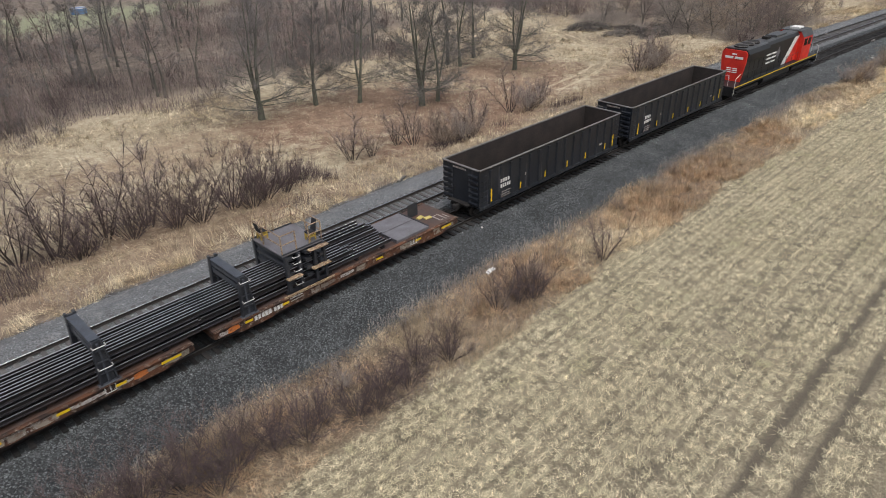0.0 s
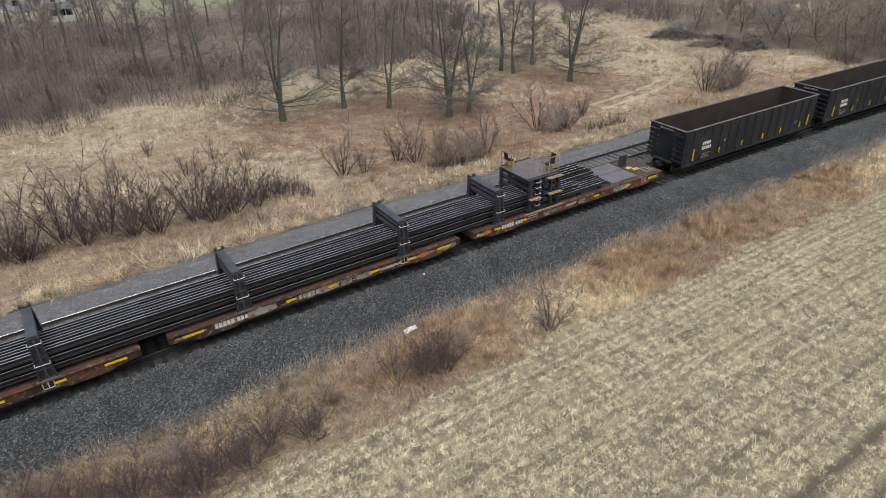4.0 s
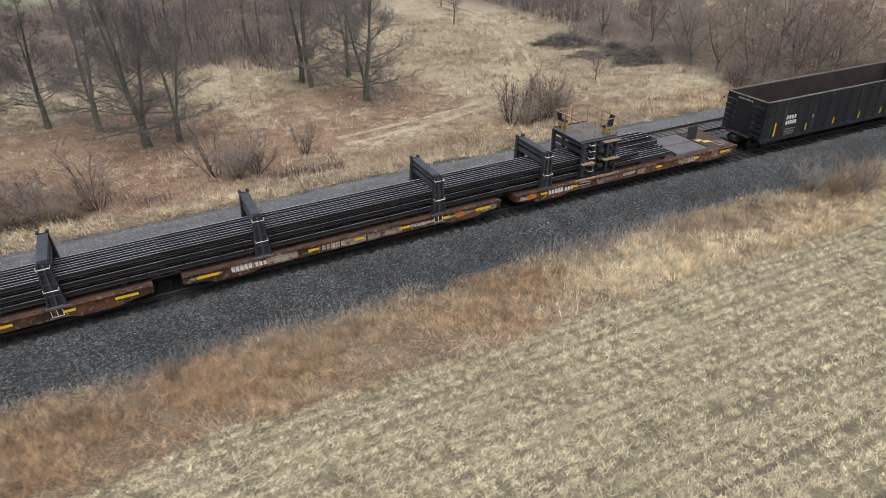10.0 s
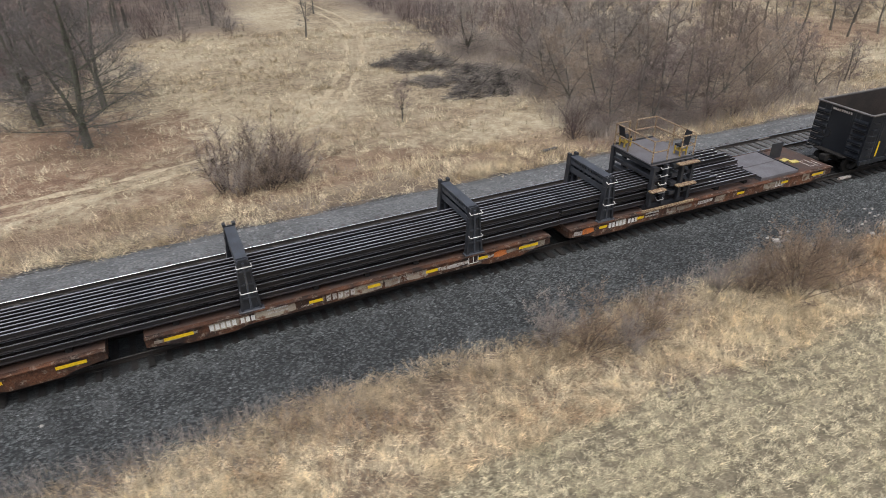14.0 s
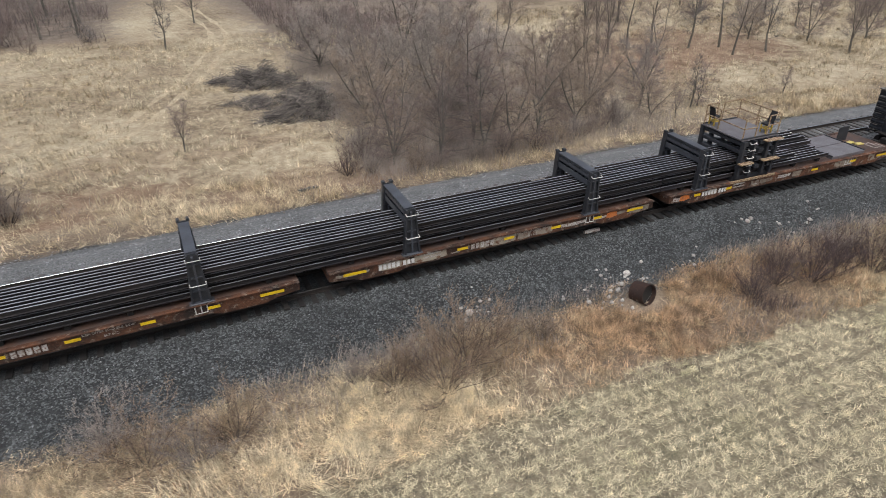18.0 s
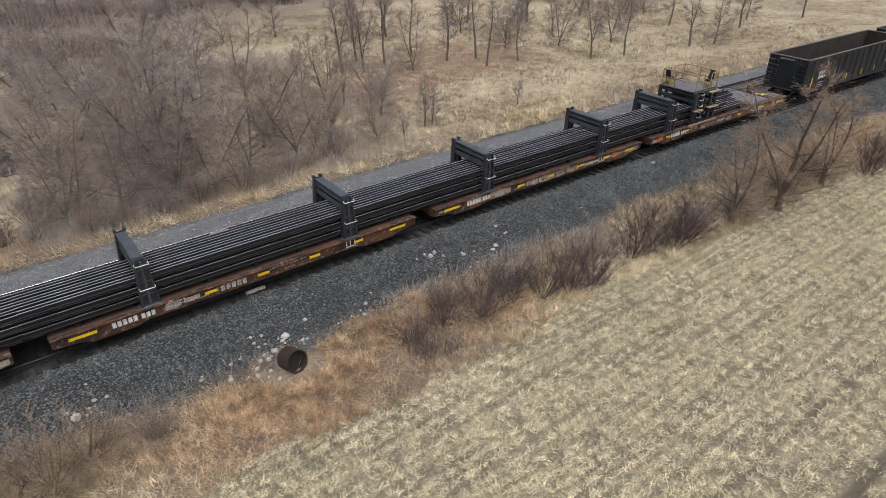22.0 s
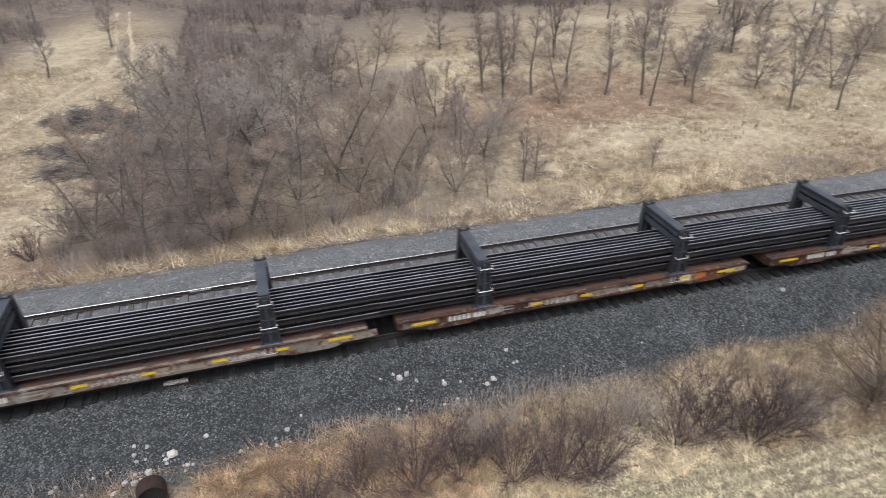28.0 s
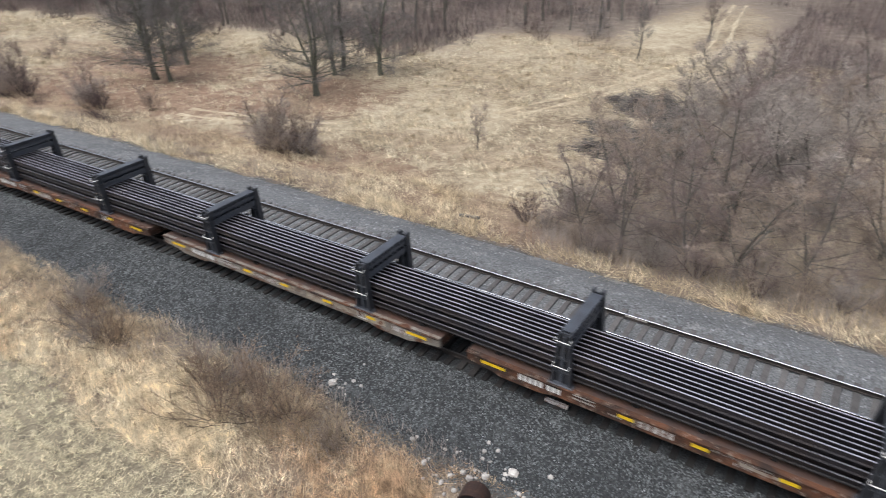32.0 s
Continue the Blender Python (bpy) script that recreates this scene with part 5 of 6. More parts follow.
def shrub(seed, height, stems=18, fan=0.6, label="leafless brown shrub of many thin stems", twigs=None, group="leafless shrubs", curl=0.16, boughs=6, per=3, w=0.0055, stout=1.0, bark=None, again=(2,)):
    """A vase of stems that part and bend outward, each with boughs and twigs."""
    thing = empty("shrub", label, "shrub", group)
    wood = Wood(seed)
    rng = wood.rng
    for k in range(stems):
        a = k * 2.4 + rng.uniform(-0.6, 0.6)
        q = ((k + rng.random()) / stems) ** 0.7
        base = Vector((math.cos(a), math.sin(a), 0)) * q * 0.07 * height
        long = height * rng.uniform(0.45, 1.1) * (1.05 - 0.25 * q)
        stem = wood.bend(base - Vector((0, 0, 0.1)), (math.cos(a) * fan * q * 1.5, math.sin(a) * fan * q * 1.5, 1), long, 6, curl, 0.0)
        r0 = (0.0028 * height + 0.003) * stout
        wood.limbs.tube(stem, r0, 3, 0.003, False)
        wood.bear(stem, 0.16 * height, 2)
        for j in range(boughs):
            u = 0.22 + 0.76 * (j + rng.random()) / boughs
            p, d = wood.at(stem, u)
            bough = wood.bend(p, wood.aside(d, rng.uniform(0.35, 0.95), 0.06), long * rng.uniform(0.16, 0.42) * (1.2 - 0.6 * u), 2, curl * 1.3, 0.03)
            wood.limbs.tube(bough, r0 * 0.5, 3, 0.002, False)
            wood.bear(bough, 0.13 * height, 0)
    wood.finish(thing, bark or STEM_DARK, twigs or TWIG_RED, per, w, 0.45, 0.1, again)
    return thing


def put(thing, s, n, turn=0.0, size=1.0, tall=1.0):
    p = W(s, n, gz(s, n))
    thing.matrix_basis = pose(p.x, p.y, p.z, 0, 0, turn) @ Matrix.Diagonal((size, size, size * tall, 1))
    return thing


def again(thing, s, n, turn=0.0, size=1.0, tall=1.0):
    return put(copy_thing(thing, Matrix()), s, n, turn, size, tall)


rng = random.Random(5)
# the row of large trees across the meadow
for i, (s, n, h, r, k) in enumerate(((31.2, 34.0, 12.5, 0.34, 3), (37.9, 34.2, 11.5, 0.24, 2), (41.6, 31.2, 12.5, 0.24, 2), (44.7, 24.4, 12.5, 0.34, 3), (47.0, 24.4, 11.0, 0.22, 2),
                                     (59.8, 36.6, 12.5, 0.25, 1), (60.2, 34.6, 11.5, 0.22, 2), (64.6, 36.6, 11.5, 0.24, 2), (63.4, 27.9, 12.0, 0.31, 3))):
    big = k > 2
    put(bare_tree(100 + i, h, r, k, 0.14 if big else 0.2, 0.2 if big else 0.13, 0.46 if big else 0.37, 19, 10, 0.1 if big else 0.17, 0.95, 6, 0.0085, (3,), 0.75,
                  label="spreading many-limbed bare tree on leaf-strewn grass" if big else "tall bare tree with a forked grey trunk", group="large trees of the meadow", twigs=TWIG_FAR, bark=BARK_GREEN), s, n, i * 70)

# smaller trees: a few grown once, then planted through the thicket and the woods
kinds = [bare_tree(200 + i, 6.8, 0.12, st, 0.12, sp, 0.42, 13, 7, 0.08, 0.9, 6, 0.0085, (3,), 0.5, 0.2, label="spreading bare tree of a leafless thicket", group="thicket trees", twigs=tw)
         for i, (st, sp, tw) in enumerate(((3, 0.45, TWIG), (2, 0.4, TWIG_RED), (3, 0.55, TWIG_WARM), (2, 0.35, TWIG_WARM), (4, 0.5, TWIG), (3, 0.4, TWIG_RED)))]
thin = [bare_tree(230 + i, 8.5, 0.13, 1 + i % 3, 0.25, 0.16, 0.24, 15, 5, 0.22, 1.5, 6, 0.0062, (2,), 0.8, label="thin straight bare tree at the wood's edge", group="thin trees", twigs=(TWIG, TWIG_FAR, TWIG_RED, TWIG_FAR)[i]) for i in range(4)]
far = [bare_tree(250 + i, 11.0, 0.18, 1 + i % 2, 0.22, 0.25, 0.34, 11, 4, 0.2, 1.2, 6, 0.017, (2,), 0.9, label="tall bare tree in the far wood", group="far trees", twigs=(TWIG_FAR, TWIG_RED, TWIG_FAR)[i]) for i in range(3)]
used = set()


def plant(pool, s, n, size, tall=1.0):
    size *= rng.uniform(0.92, 1.08)
    k = rng.randrange(len(pool))
    t = pool[k]
    turn = rng.uniform(0, 360)
    if t in used:
        return again(t, s, n, turn, size, tall)
    used.add(t)
    return put(t, s, n, turn, size, tall)


# the thicket beside the far track
for s, n, z in ((95.5, 12.6, 0.62), (98.2, 11.3, 0.7), (101.0, 12.0, 0.8), (97.0, 15.5, 0.8), (101.6, 19.8, 1.0), (99.0, 27.5, 1.0), (103.8, 11.8, 0.8), (106.6, 13.2, 0.85), (109.8, 14.2, 0.7), (112.6, 16.5, 0.75), (115.6, 13.6, 0.5), (117.2, 16.4, 0.6), (119.4, 19.5, 0.6), (116.4, 22.0, 0.75), (121.5, 15.2, 0.45), (118.0, 27.0, 0.8), (122.5, 24.0, 0.6), (99.8, 15.2, 0.95), (102.6, 15.4, 1.0), 
                (108.8, 18.0, 0.95), (96.3, 19.0, 0.85), (105.0, 20.6, 1.05), (111.6, 21.0, 0.8), (97.2, 23.6, 0.9), (104.0, 24.6, 1.1),
                (107.2, 26.0, 1.0), (102.6, 29.5, 1.0), (100.5, 34.0, 1.0), (108.5, 35.0, 1.0), (113.5, 33.5, 0.9), (98.0, 39.5, 1.0), (107.0, 41.5, 1.05), (112.0, 40.5, 1.0)):
    plant(kinds, s + rng.uniform(-0.4, 0.4), n + rng.uniform(-0.3, 0.3), z * 1.18)
# young trees beyond the thicket, and the row at the wood's edge
for s, n, z in ((117.6, 12.8, 0.3), (120.7, 14.7, 0.48), (129.9, 14.4, 0.3), (116.5, 27.0, 0.7), (119.0, 24.5, 0.6)):
    plant(thin, s, n, z)
for s, n in ((125.0, 36.2), (127.7, 38.0), (126.1, 33.5), (129.2, 34.6), (130.6, 31.4), (133.4, 36.0), (136.0, 33.0), (138.3, 28.9), (139.2, 32.0), (142.2, 28.4), (144.6, 33.5), (148.3, 38.0), (148.7, 23.8), (150.4, 30.7), (152.0, 22.1), (157.6, 29.2), (161.0, 20.4), (164.2, 19.4), (171.5, 31.8), (176.3, 24.4), (183.0, 28.0), (190.0, 24.0)):
    plant(thin if rng.random() < 0.7 else kinds, s, n, rng.uniform(0.75, 1.0))
# the far woods
for i in range(215):
    s, n = (rng.uniform(-45, 215) if i < 130 else rng.uniform(-40, 60)), 0
    lo = 48 if s < 60 else (66 if s < 98 else 80)
    n = lo + rng.random() ** 1.4 * 62
    if 80 < s < 98 and n < 98:
        continue
    plant(far, s, n, rng.uniform(0.7, 1.1))
for i in range(26):
    plant(thin if rng.random() < 0.6 else kinds, rng.uniform(118, 200), rng.uniform(36, 76), rng.uniform(0.7, 1.05))
for s, n in ((85.2, 55.6), (89.4, 69.5)):
    plant(thin, s, n, 0.75)
plant(thin, 84.1, 21.8, 0.42)

# shrubs of the far verge and the meadow
low = [shrub(300 + i, 2.4, 20, 0.6, curl=0.1, twigs=TWIG_DARK, boughs=6, per=3, w=0.006, stout=1.7, label="leafless dark red-brown shrub in dry grass") for i in range(3)]
grey = [shrub(320 + i, 2.7, 18, 0.55, curl=0.12, twigs=(TWIG, TWIG_WARM, TWIG)[i], boughs=7, per=5, w=0.0055, stout=1.3, label="dense grey-brown leafless shrub") for i in range(3)]
open_ = [shrub(340 + i, 3.2, 8, 0.45, curl=0.13, twigs=TWIG_RED, boughs=9, per=4, w=0.006, stout=2.6, label="open leafless bush with dark stems") for i in range(3)]
for pool, s, n, z in ((open_, 29.4, 16.2, 0.9), (open_, 31.0, 15.6, 0.6), (open_, 34.4, 16.3, 0.8), (open_, 35.4, 15.2, 0.95), (grey, 36.8, 12.8, 0.8), (grey, 38.4, 12.4, 0.9), (low, 37.4, 14.2, 0.9), (open_, 41.0, 13.0, 0.9), (grey, 39.8, 12.2, 0.7),
                      (open_, 48.2, 15.0, 1.0), (grey, 49.4, 13.6, 0.95), (low, 50.6, 14.0, 0.9), (open_, 54.6, 16.2, 0.7), (open_, 70.6, 14.6, 1.15), (grey, 71.4, 13.4, 1.1), (grey, 72.8, 13.6, 1.2), (low, 73.6, 14.4, 1.2), (grey, 74.6, 14.2, 0.8),
                      (low, 15.3, 14.8, 1.1), (low, 17.9, 15.2, 1.2), (low, 20.2, 14.6, 1.1), (low, 18.8, 14.0, 1.0), (low, 21.9, 14.6, 0.9), (open_, 12.4, 17.0, 1.2), (open_, 9.9, 17.3, 1.2), (low, 11.0, 15.8, 1.0), (open_, 6.6, 17.0, 1.2), (open_, 4.7, 17.8, 1.2), (low, 7.6, 15.6, 1.1),
                      (open_, 2.0, 17.2, 1.2), (open_, 18.1, 31.6, 0.4), (open_, 19.6, 24.6, 0.45), (open_, 22.5, 27.6, 0.4), (open_, 24.6, 25.2, 0.35), (open_, 14.5, 27.0, 0.4), (low, 13.8, 15.4, 1.0), (low, 24.0, 15.8, 0.6), (low, 40.2, 13.6, 0.7), (grey, 112.0, 12.8, 0.7), (grey, 108.0, 11.4, 0.6), (grey, 94.2, 14.6, 0.9), (grey, 96.4, 11.0, 0.6), (open_, 104.8, 10.8, 0.5), (grey, 94.0, 12.0, 0.5), (grey, 97.4, 10.8, 0.45), (grey, 100.0, 10.8, 0.55), (open_, 102.2, 10.9, 0.5), (grey, 106.6, 11.4, 0.55), (grey, 109.8, 12.2, 0.55), (open_, 111.0, 12.8, 0.6), (grey, 113.4, 14.4, 0.5), (grey, 114.2, 18.0, 0.8), (low, 92.6, 12.4, 0.6)):
    plant(pool, s, n, z * (1.75 if s < 26 else 1.5))
scrub = [shrub(360 + i, 2.6, 12, 0.7, twigs=(TWIG_RED, TWIG_FAR, TWIG_DARK)[i], boughs=4, per=4, w=0.007, stout=1.6, label="leafless reddish scrub at the wood's edge") for i in range(3)]
for i in range(100):
    s = rng.uniform(-30, 205)
    n = (44 if s < 66 else 58 if s < 98 else 44 if s < 112 else 78) + rng.random() ** 2 * 22
    if not 78 < s < 98:
        plant(scrub, s, n, rng.uniform(0.9, 1.7))
# shrubs between the near track and the field
wild = [shrub(380 + i, 2.5, 20, 0.75, curl=0.2, twigs=TWIG_OCHRE, boughs=7, per=3, w=0.005, stout=1.4, label="wide tangled bush of thin ochre-brown twigs") for i in range(2)]
for pool, s, n, z in ((open_, 28.9, -8.7, 0.72), (low, 22.7, -8.3, 0.85), (low, 21.9, -7.9, 0.7), (open_, 20.5, -7.7, 0.6), (grey, 24.2, -7.4, 0.5), (low, 15.9, -8.6, 0.7), (low, 13.3, -8.6, 0.78), (low, 12.3, -8.1, 0.7), (low, 10.5, -8.4, 0.7), (low, 9.2, -7.6, 0.6),
                      (grey, 17.4, -7.3, 0.45), (grey, 11.0, -6.8, 0.5), (low, 8.2, -8.0, 0.8), (low, 7.0, -7.4, 0.8), (low, 5.4, -7.2, 0.9), (low, 4.4, -7.8, 0.8), (low, 3.6, -6.7, 1.0), (low, 2.2, -6.0, 0.9), (low, 1.6, -7.4, 0.9), (low, 14.4, -7.9, 0.7), (low, 11.4, -8.7, 0.8), (grey, 6.2, -6.2, 0.5), (low, 0.6, -6.4, 0.95), (low, -1.5, -6.2, 0.9), (low, -3.0, -7.0, 0.9), (grey, 35.0, -6.0, 0.3), (grey, 43.0, -5.6, 0.3),
                      (grey, 79.4, -5.6, 0.6), (wild, 80.4, -6.4, 0.75), (grey, 81.8, -7.0, 0.6), (wild, 83.0, -6.6, 0.7), (grey, 87.4, -5.8, 0.45), (wild, 90.2, -7.2, 0.9), (wild, 91.4, -6.4, 0.85), (wild, 92.6, -6.0, 0.65), (wild, 88.6, -6.4, 0.6), (grey, 89.4, -5.7, 0.45), (grey, 94.6, -6.2, 0.4),
                      (low, 104.6, -7.3, 0.55), (low, 106.2, -7.0, 0.65), (low, 108.0, -7.4, 0.75), (low, 109.6, -7.3, 0.8), (low, 111.2, -7.9, 0.85), (low, 112.6, -8.3, 0.85), (low, 113.8, -8.6, 0.8), (grey, 107.2, -6.3, 0.5), (grey, 110.6, -6.6, 0.55), (grey, 114.6, -7.2, 0.6), (grey, 116.0, -7.0, 0.6),
                      (low, 117.3, -8.1, 0.9), (low, 118.6, -7.8, 0.8), (low, 119.9, -8.7, 0.9), (low, 121.0, -8.6, 0.8), (grey, 122.0, -8.4, 0.7), (grey, 125.8, -8.2, 0.6), (grey, 130.8, -8.6, 0.6), (low, 134.4, -8.3, 0.7), (low, 137.9, -10.2, 0.9), (low, 139.4, -9.6, 0.8), (low, 141.7, -10.4, 0.9), (grey, 143.4, -9.6, 0.8)):
    plant(pool, s, n, z * 1.45)
ochre = [bare_tree(270 + i, 5.6, 0.14, 4 - i, 0.12, 0.24, 0.34, 12, 8, 0.1, 1.15, 5, 0.007, (2,), 0.42, 0.17, label="young bare tree with ochre twigs beside the field", group="young trees", twigs=TWIG_OCHRE, bark=BARK_OCHRE) for i in range(2)]
for s, n, z in ((128.3, -9.6, 1.38), (124.7, -8.9, 1.05), (134.0, -9.2, 1.1), (131.2, -9.0, 0.7)):
    plant(ochre, s, n, z)


# ---- grass, stubble and brushwood: too many to count ----
gen = np.random.default_rng(7)


def blades(s, n, length, width, lean, heading=None, curl=0.35, sink=0.02):
    """Bent blades of grass, two faces each, as arrays."""
    k = len(s)
    base = Wn(s, n, ground_z(s, n) - sink)
    h = gen.uniform(0, math.tau, k) if heading is None else heading
    d = np.stack([np.cos(h), np.sin(h), np.zeros(k)], -1)
    side = np.stack([-np.sin(h), np.cos(h), np.zeros(k)], -1) * (width / 2)[:, None]
    up = np.array([0, 0, 1.0])
    mid = base + (up * np.cos(lean)[:, None] + d * np.sin(lean)[:, None]) * (length * 0.55)[:, None]
    l2 = np.minimum(lean + curl, 1.5)
    tip = mid + (up * np.cos(l2)[:, None] + d * np.sin(l2)[:, None]) * (length * 0.45)[:, None]
    v = np.stack([base - side, base + side, mid - side * 0.8, mid + side * 0.8, tip], 1).reshape(-1, 3)
    i = np.arange(k)[:, None] * 5
    f = np.concatenate([i + [0, 1, 3], i + [0, 3, 2], i + [2, 3, 4]])
    return v, f


def stuff(name, arrays, material, label, category):
    vs, fs, k = [], [], 0
    for v, f in arrays:
        vs.append(v)
        fs.append(f + k)
        k += len(v)
    tagged(new(name, bulk(name, np.concatenate(vs), np.concatenate(fs), material)), label, category, kind="stuff")


def scatter(count, s0, s1, n0, n1):
    return gen.uniform(s0, s1, count), gen.uniform(n0, n1, count)


def clumped(count, per, s0, s1, n0, n1, size):
    cs, cn = scatter(count, s0, s1, n0, n1)
    s = np.repeat(cs, per) + gen.normal(0, size, count * per)
    n = np.repeat(cn, per) + gen.normal(0, size, count * per)
    return s, n, np.repeat(np.arange(count), per), np.arctan2(np.repeat(cn, per) * 0 + n - np.repeat(cn, per), s - np.repeat(cs, per))


def edge_shift(s):
    return 0.5 * np.sin(s * 0.37) + 0.35 * np.sin(s * 0.83 + 1) + 0.25 * np.sin(s * 1.9)


def hump(s, *spans):
    """1 inside the stretches of the line that are named, 0 outside."""
    return sum(smooth(a - 4, a + 3, s) * smooth(b + 4, b - 3, s) for a, b in spans)


def matted(s, n, c, tall, w0, w1, lean, lift):
    """Fallen, tangled blades: each tuft leans its own way, some lie on others."""
    k = len(s)
    way = np.sin(c * 12.9898) * 3.1 + 1.4 * waves(s * 1.7, n * 2.3, 11) + gen.normal(0, 0.45, k)
    return blades(s, n, tall, gen.uniform(w0, w1, k), np.clip(np.abs(gen.normal(lean, 0.38, k)) + 0.25 * np.sin(c * 7.77), 0, 1.45), way, 0.45, -gen.uniform(0, lift, k) + 0.03)


def verge_share(s, n):
    """How much of the near verge is russet, cream or plain straw, from place to place."""
    russet = 0.85 * hump(s, (19, 27), (95, 105)) + 0.75 * hump(s, (2, 12)) + 0.95 * hump(s, (38, 61)) + 0.9 * waves(s * 0.55, n * 0.9, 3.1) - 0.25
    cream = 0.9 * hump(s, (28, 32), (60, 80), (84, 91), (108, 118)) - 0.7 * hump(s, (-15, 24)) + 1.0 * waves(s * 0.7, n * 1.1, 7.7) - 0.3
    return russet, cream


def near_verge(kind, count, tall0):
    s, n, c, out = clumped(count, 34, -18, 150, -9.8, -4.2, 0.19)
    keep = (n < -4.75 + 0.45 * edge_shift(s) + 0.5 * gen.normal(0, 0.5, len(s))) & (n > -9.4 + 0.5 * edge_shift(s + 9)) & (np.hypot((s - 99.9) / 1.3, n + 5.7) > 1.0)
    russet, cream = verge_share(s, n)
    russet, cream = russet + 0.4 * np.sin(c * 5.1) + gen.normal(0, 0.3, len(s)), cream + 0.4 * np.sin(c * 3.3) + gen.normal(0, 0.3, len(s))
    best = np.where((russet > 0.35) & (russet > cream), 1, np.where(cream > 0.35, 2, 0))
    keep &= best == kind
    keep &= gen.uniform(0, 1, len(s)) < 0.2 + 0.8 * smooth(-0.4, 0.4, waves(s * 1.9, n * 2.6, 4 + kind))
    s, n, c = s[keep], n[keep], c[keep]
    tall = tall0 * (0.4 + 0.5 * smooth(-0.5, 0.6, waves(s * 0.9, n * 1.3, 2 + kind)) + gen.uniform(0, 0.4, len(s))) * (0.55 + 0.45 * smooth(-4.6, -6.2, n))
    return matted(s, n, c, tall, 0.012, 0.024, 0.82, 0.06)


def littered(s, n):
    """Share of the ground that fallen leaves cover instead of grass."""
    out = np.zeros_like(s)
    for a, b, rx, ry, f in LITTER:
        out = np.maximum(out, f * smooth(1.15, 0.7, np.hypot((s - a) / rx, (n - b) / ry) + 0.25 * waves(s, n, 2)))
    return out


def far_verge(kind, count, tall0):
    s, n, c, out = clumped(count, 26, -25, 170, 8.5, 14.5, 0.22)
    zone = 0.9 * smooth(9.6, 10.8, n) + 0.9 * waves(s * 0.45, n * 0.8, 5.5) + 0.5 * hump(s, (26, 46), (96, 106)) - 0.9 + gen.normal(0, 0.2, len(s))
    keep = (n > 8.75 + 0.35 * edge_shift(s + 30)) & (gen.uniform(0, 1, len(s)) < 0.35 + 0.65 * smooth(-0.3, 0.4, waves(s, n * 1.5, 6))) & ((zone > 0.3) == (kind == 1)) & (gen.uniform(0, 1, len(s)) > 0.7 * littered(s, n) * smooth(9.6, 10.4, n))
    s, n, c = s[keep], n[keep], c[keep]
    tall = tall0 * (0.45 + 0.6 * smooth(-0.5, 0.6, waves(s * 0.9, n, 3)) + gen.uniform(0, 0.3, len(s)))
    return matted(s, n, c, tall, 0.016, 0.03, 0.8, 0.08)


def meadow():
    s, n, c, out = clumped(24000, 18, -30, 185, 13.2, 60, 0.24)
    keep = ((n < 46) | (s > 66)) & ~((s > 94) & (s < 113) & (n < 44) & (gen.uniform(0, 1, len(s)) < 0.5)) & (gen.uniform(0, 1, len(s)) < (0.3 + 0.7 * smooth(-0.5, 0.3, waves(s * 0.8, n * 0.9, 14))) * (1 - 0.7 * littered(s, n)))
    s, n, c = s[keep], n[keep], c[keep]
    return matted(s, n, c, gen.uniform(0.3, 0.7, len(s)), 0.022, 0.045, 0.85, 0.08)


def field():
    rows, step = np.arange(-24.6, -9.0, 0.42), 0.19
    ss, nn = np.meshgrid(np.arange(-14, 150, step), rows, indexing="ij")
    line = np.round((nn + 24.6) / 0.42)
    ss, nn = ss.ravel() + gen.normal(0, 0.1, ss.size), (nn + 0.05 * np.sin(ss * 0.6 + line) + 0.04 * np.sin(line * 2.7)).ravel() + gen.normal(0, 0.03, nn.size)
    line = line.ravel()
    rut = 1.5 * np.exp(-((nn + 21.4) / 0.26) ** 2) + 1.5 * np.exp(-((nn + 23.05) / 0.26) ** 2) + 0.7 * np.exp(-((nn + 18.9) / 0.16) ** 2) + 0.55 * np.exp(-((nn + 16.4) / 0.16) ** 2)
    keep = (gen.uniform(0, 1, ss.size) > rut) & (nn < -9.3 + 0.5 * edge_shift(ss + 9)) & (gen.uniform(0, 1, ss.size) < 0.8 + 0.16 * np.sin(line * 2.4 + 0.3 * np.sin(ss * 0.2)) + 0.12 * waves(ss * 0.37, nn * 0.9, 8))
    ss, nn = ss[keep], nn[keep]
    per = 32
    tuft = np.repeat(gen.uniform(0.7, 1.25, ss.size), per)
    s, n = np.repeat(ss, per) + gen.normal(0, 0.11, ss.size * per), np.repeat(nn, per) + gen.normal(0, 0.095, ss.size * per)
    way = gen.uniform(0, math.tau, len(s))
    return blades(s, n, tuft * gen.uniform(0.1, 0.28, len(s)), gen.uniform(0.014, 0.024, len(s)), np.abs(gen.normal(0.95, 0.4, len(s))), way, 0.6, -gen.uniform(-0.02, 0.05, len(s)))


def tri_only(vf):
    """Field blades as one face each, to keep them light."""
    v, f = vf
    k = len(v) // 5
    i = np.arange(k)[:, None] * 3
    return v.reshape(k, 5, 3)[:, [0, 1, 4]].reshape(-1, 3), i + [0, 1, 2]


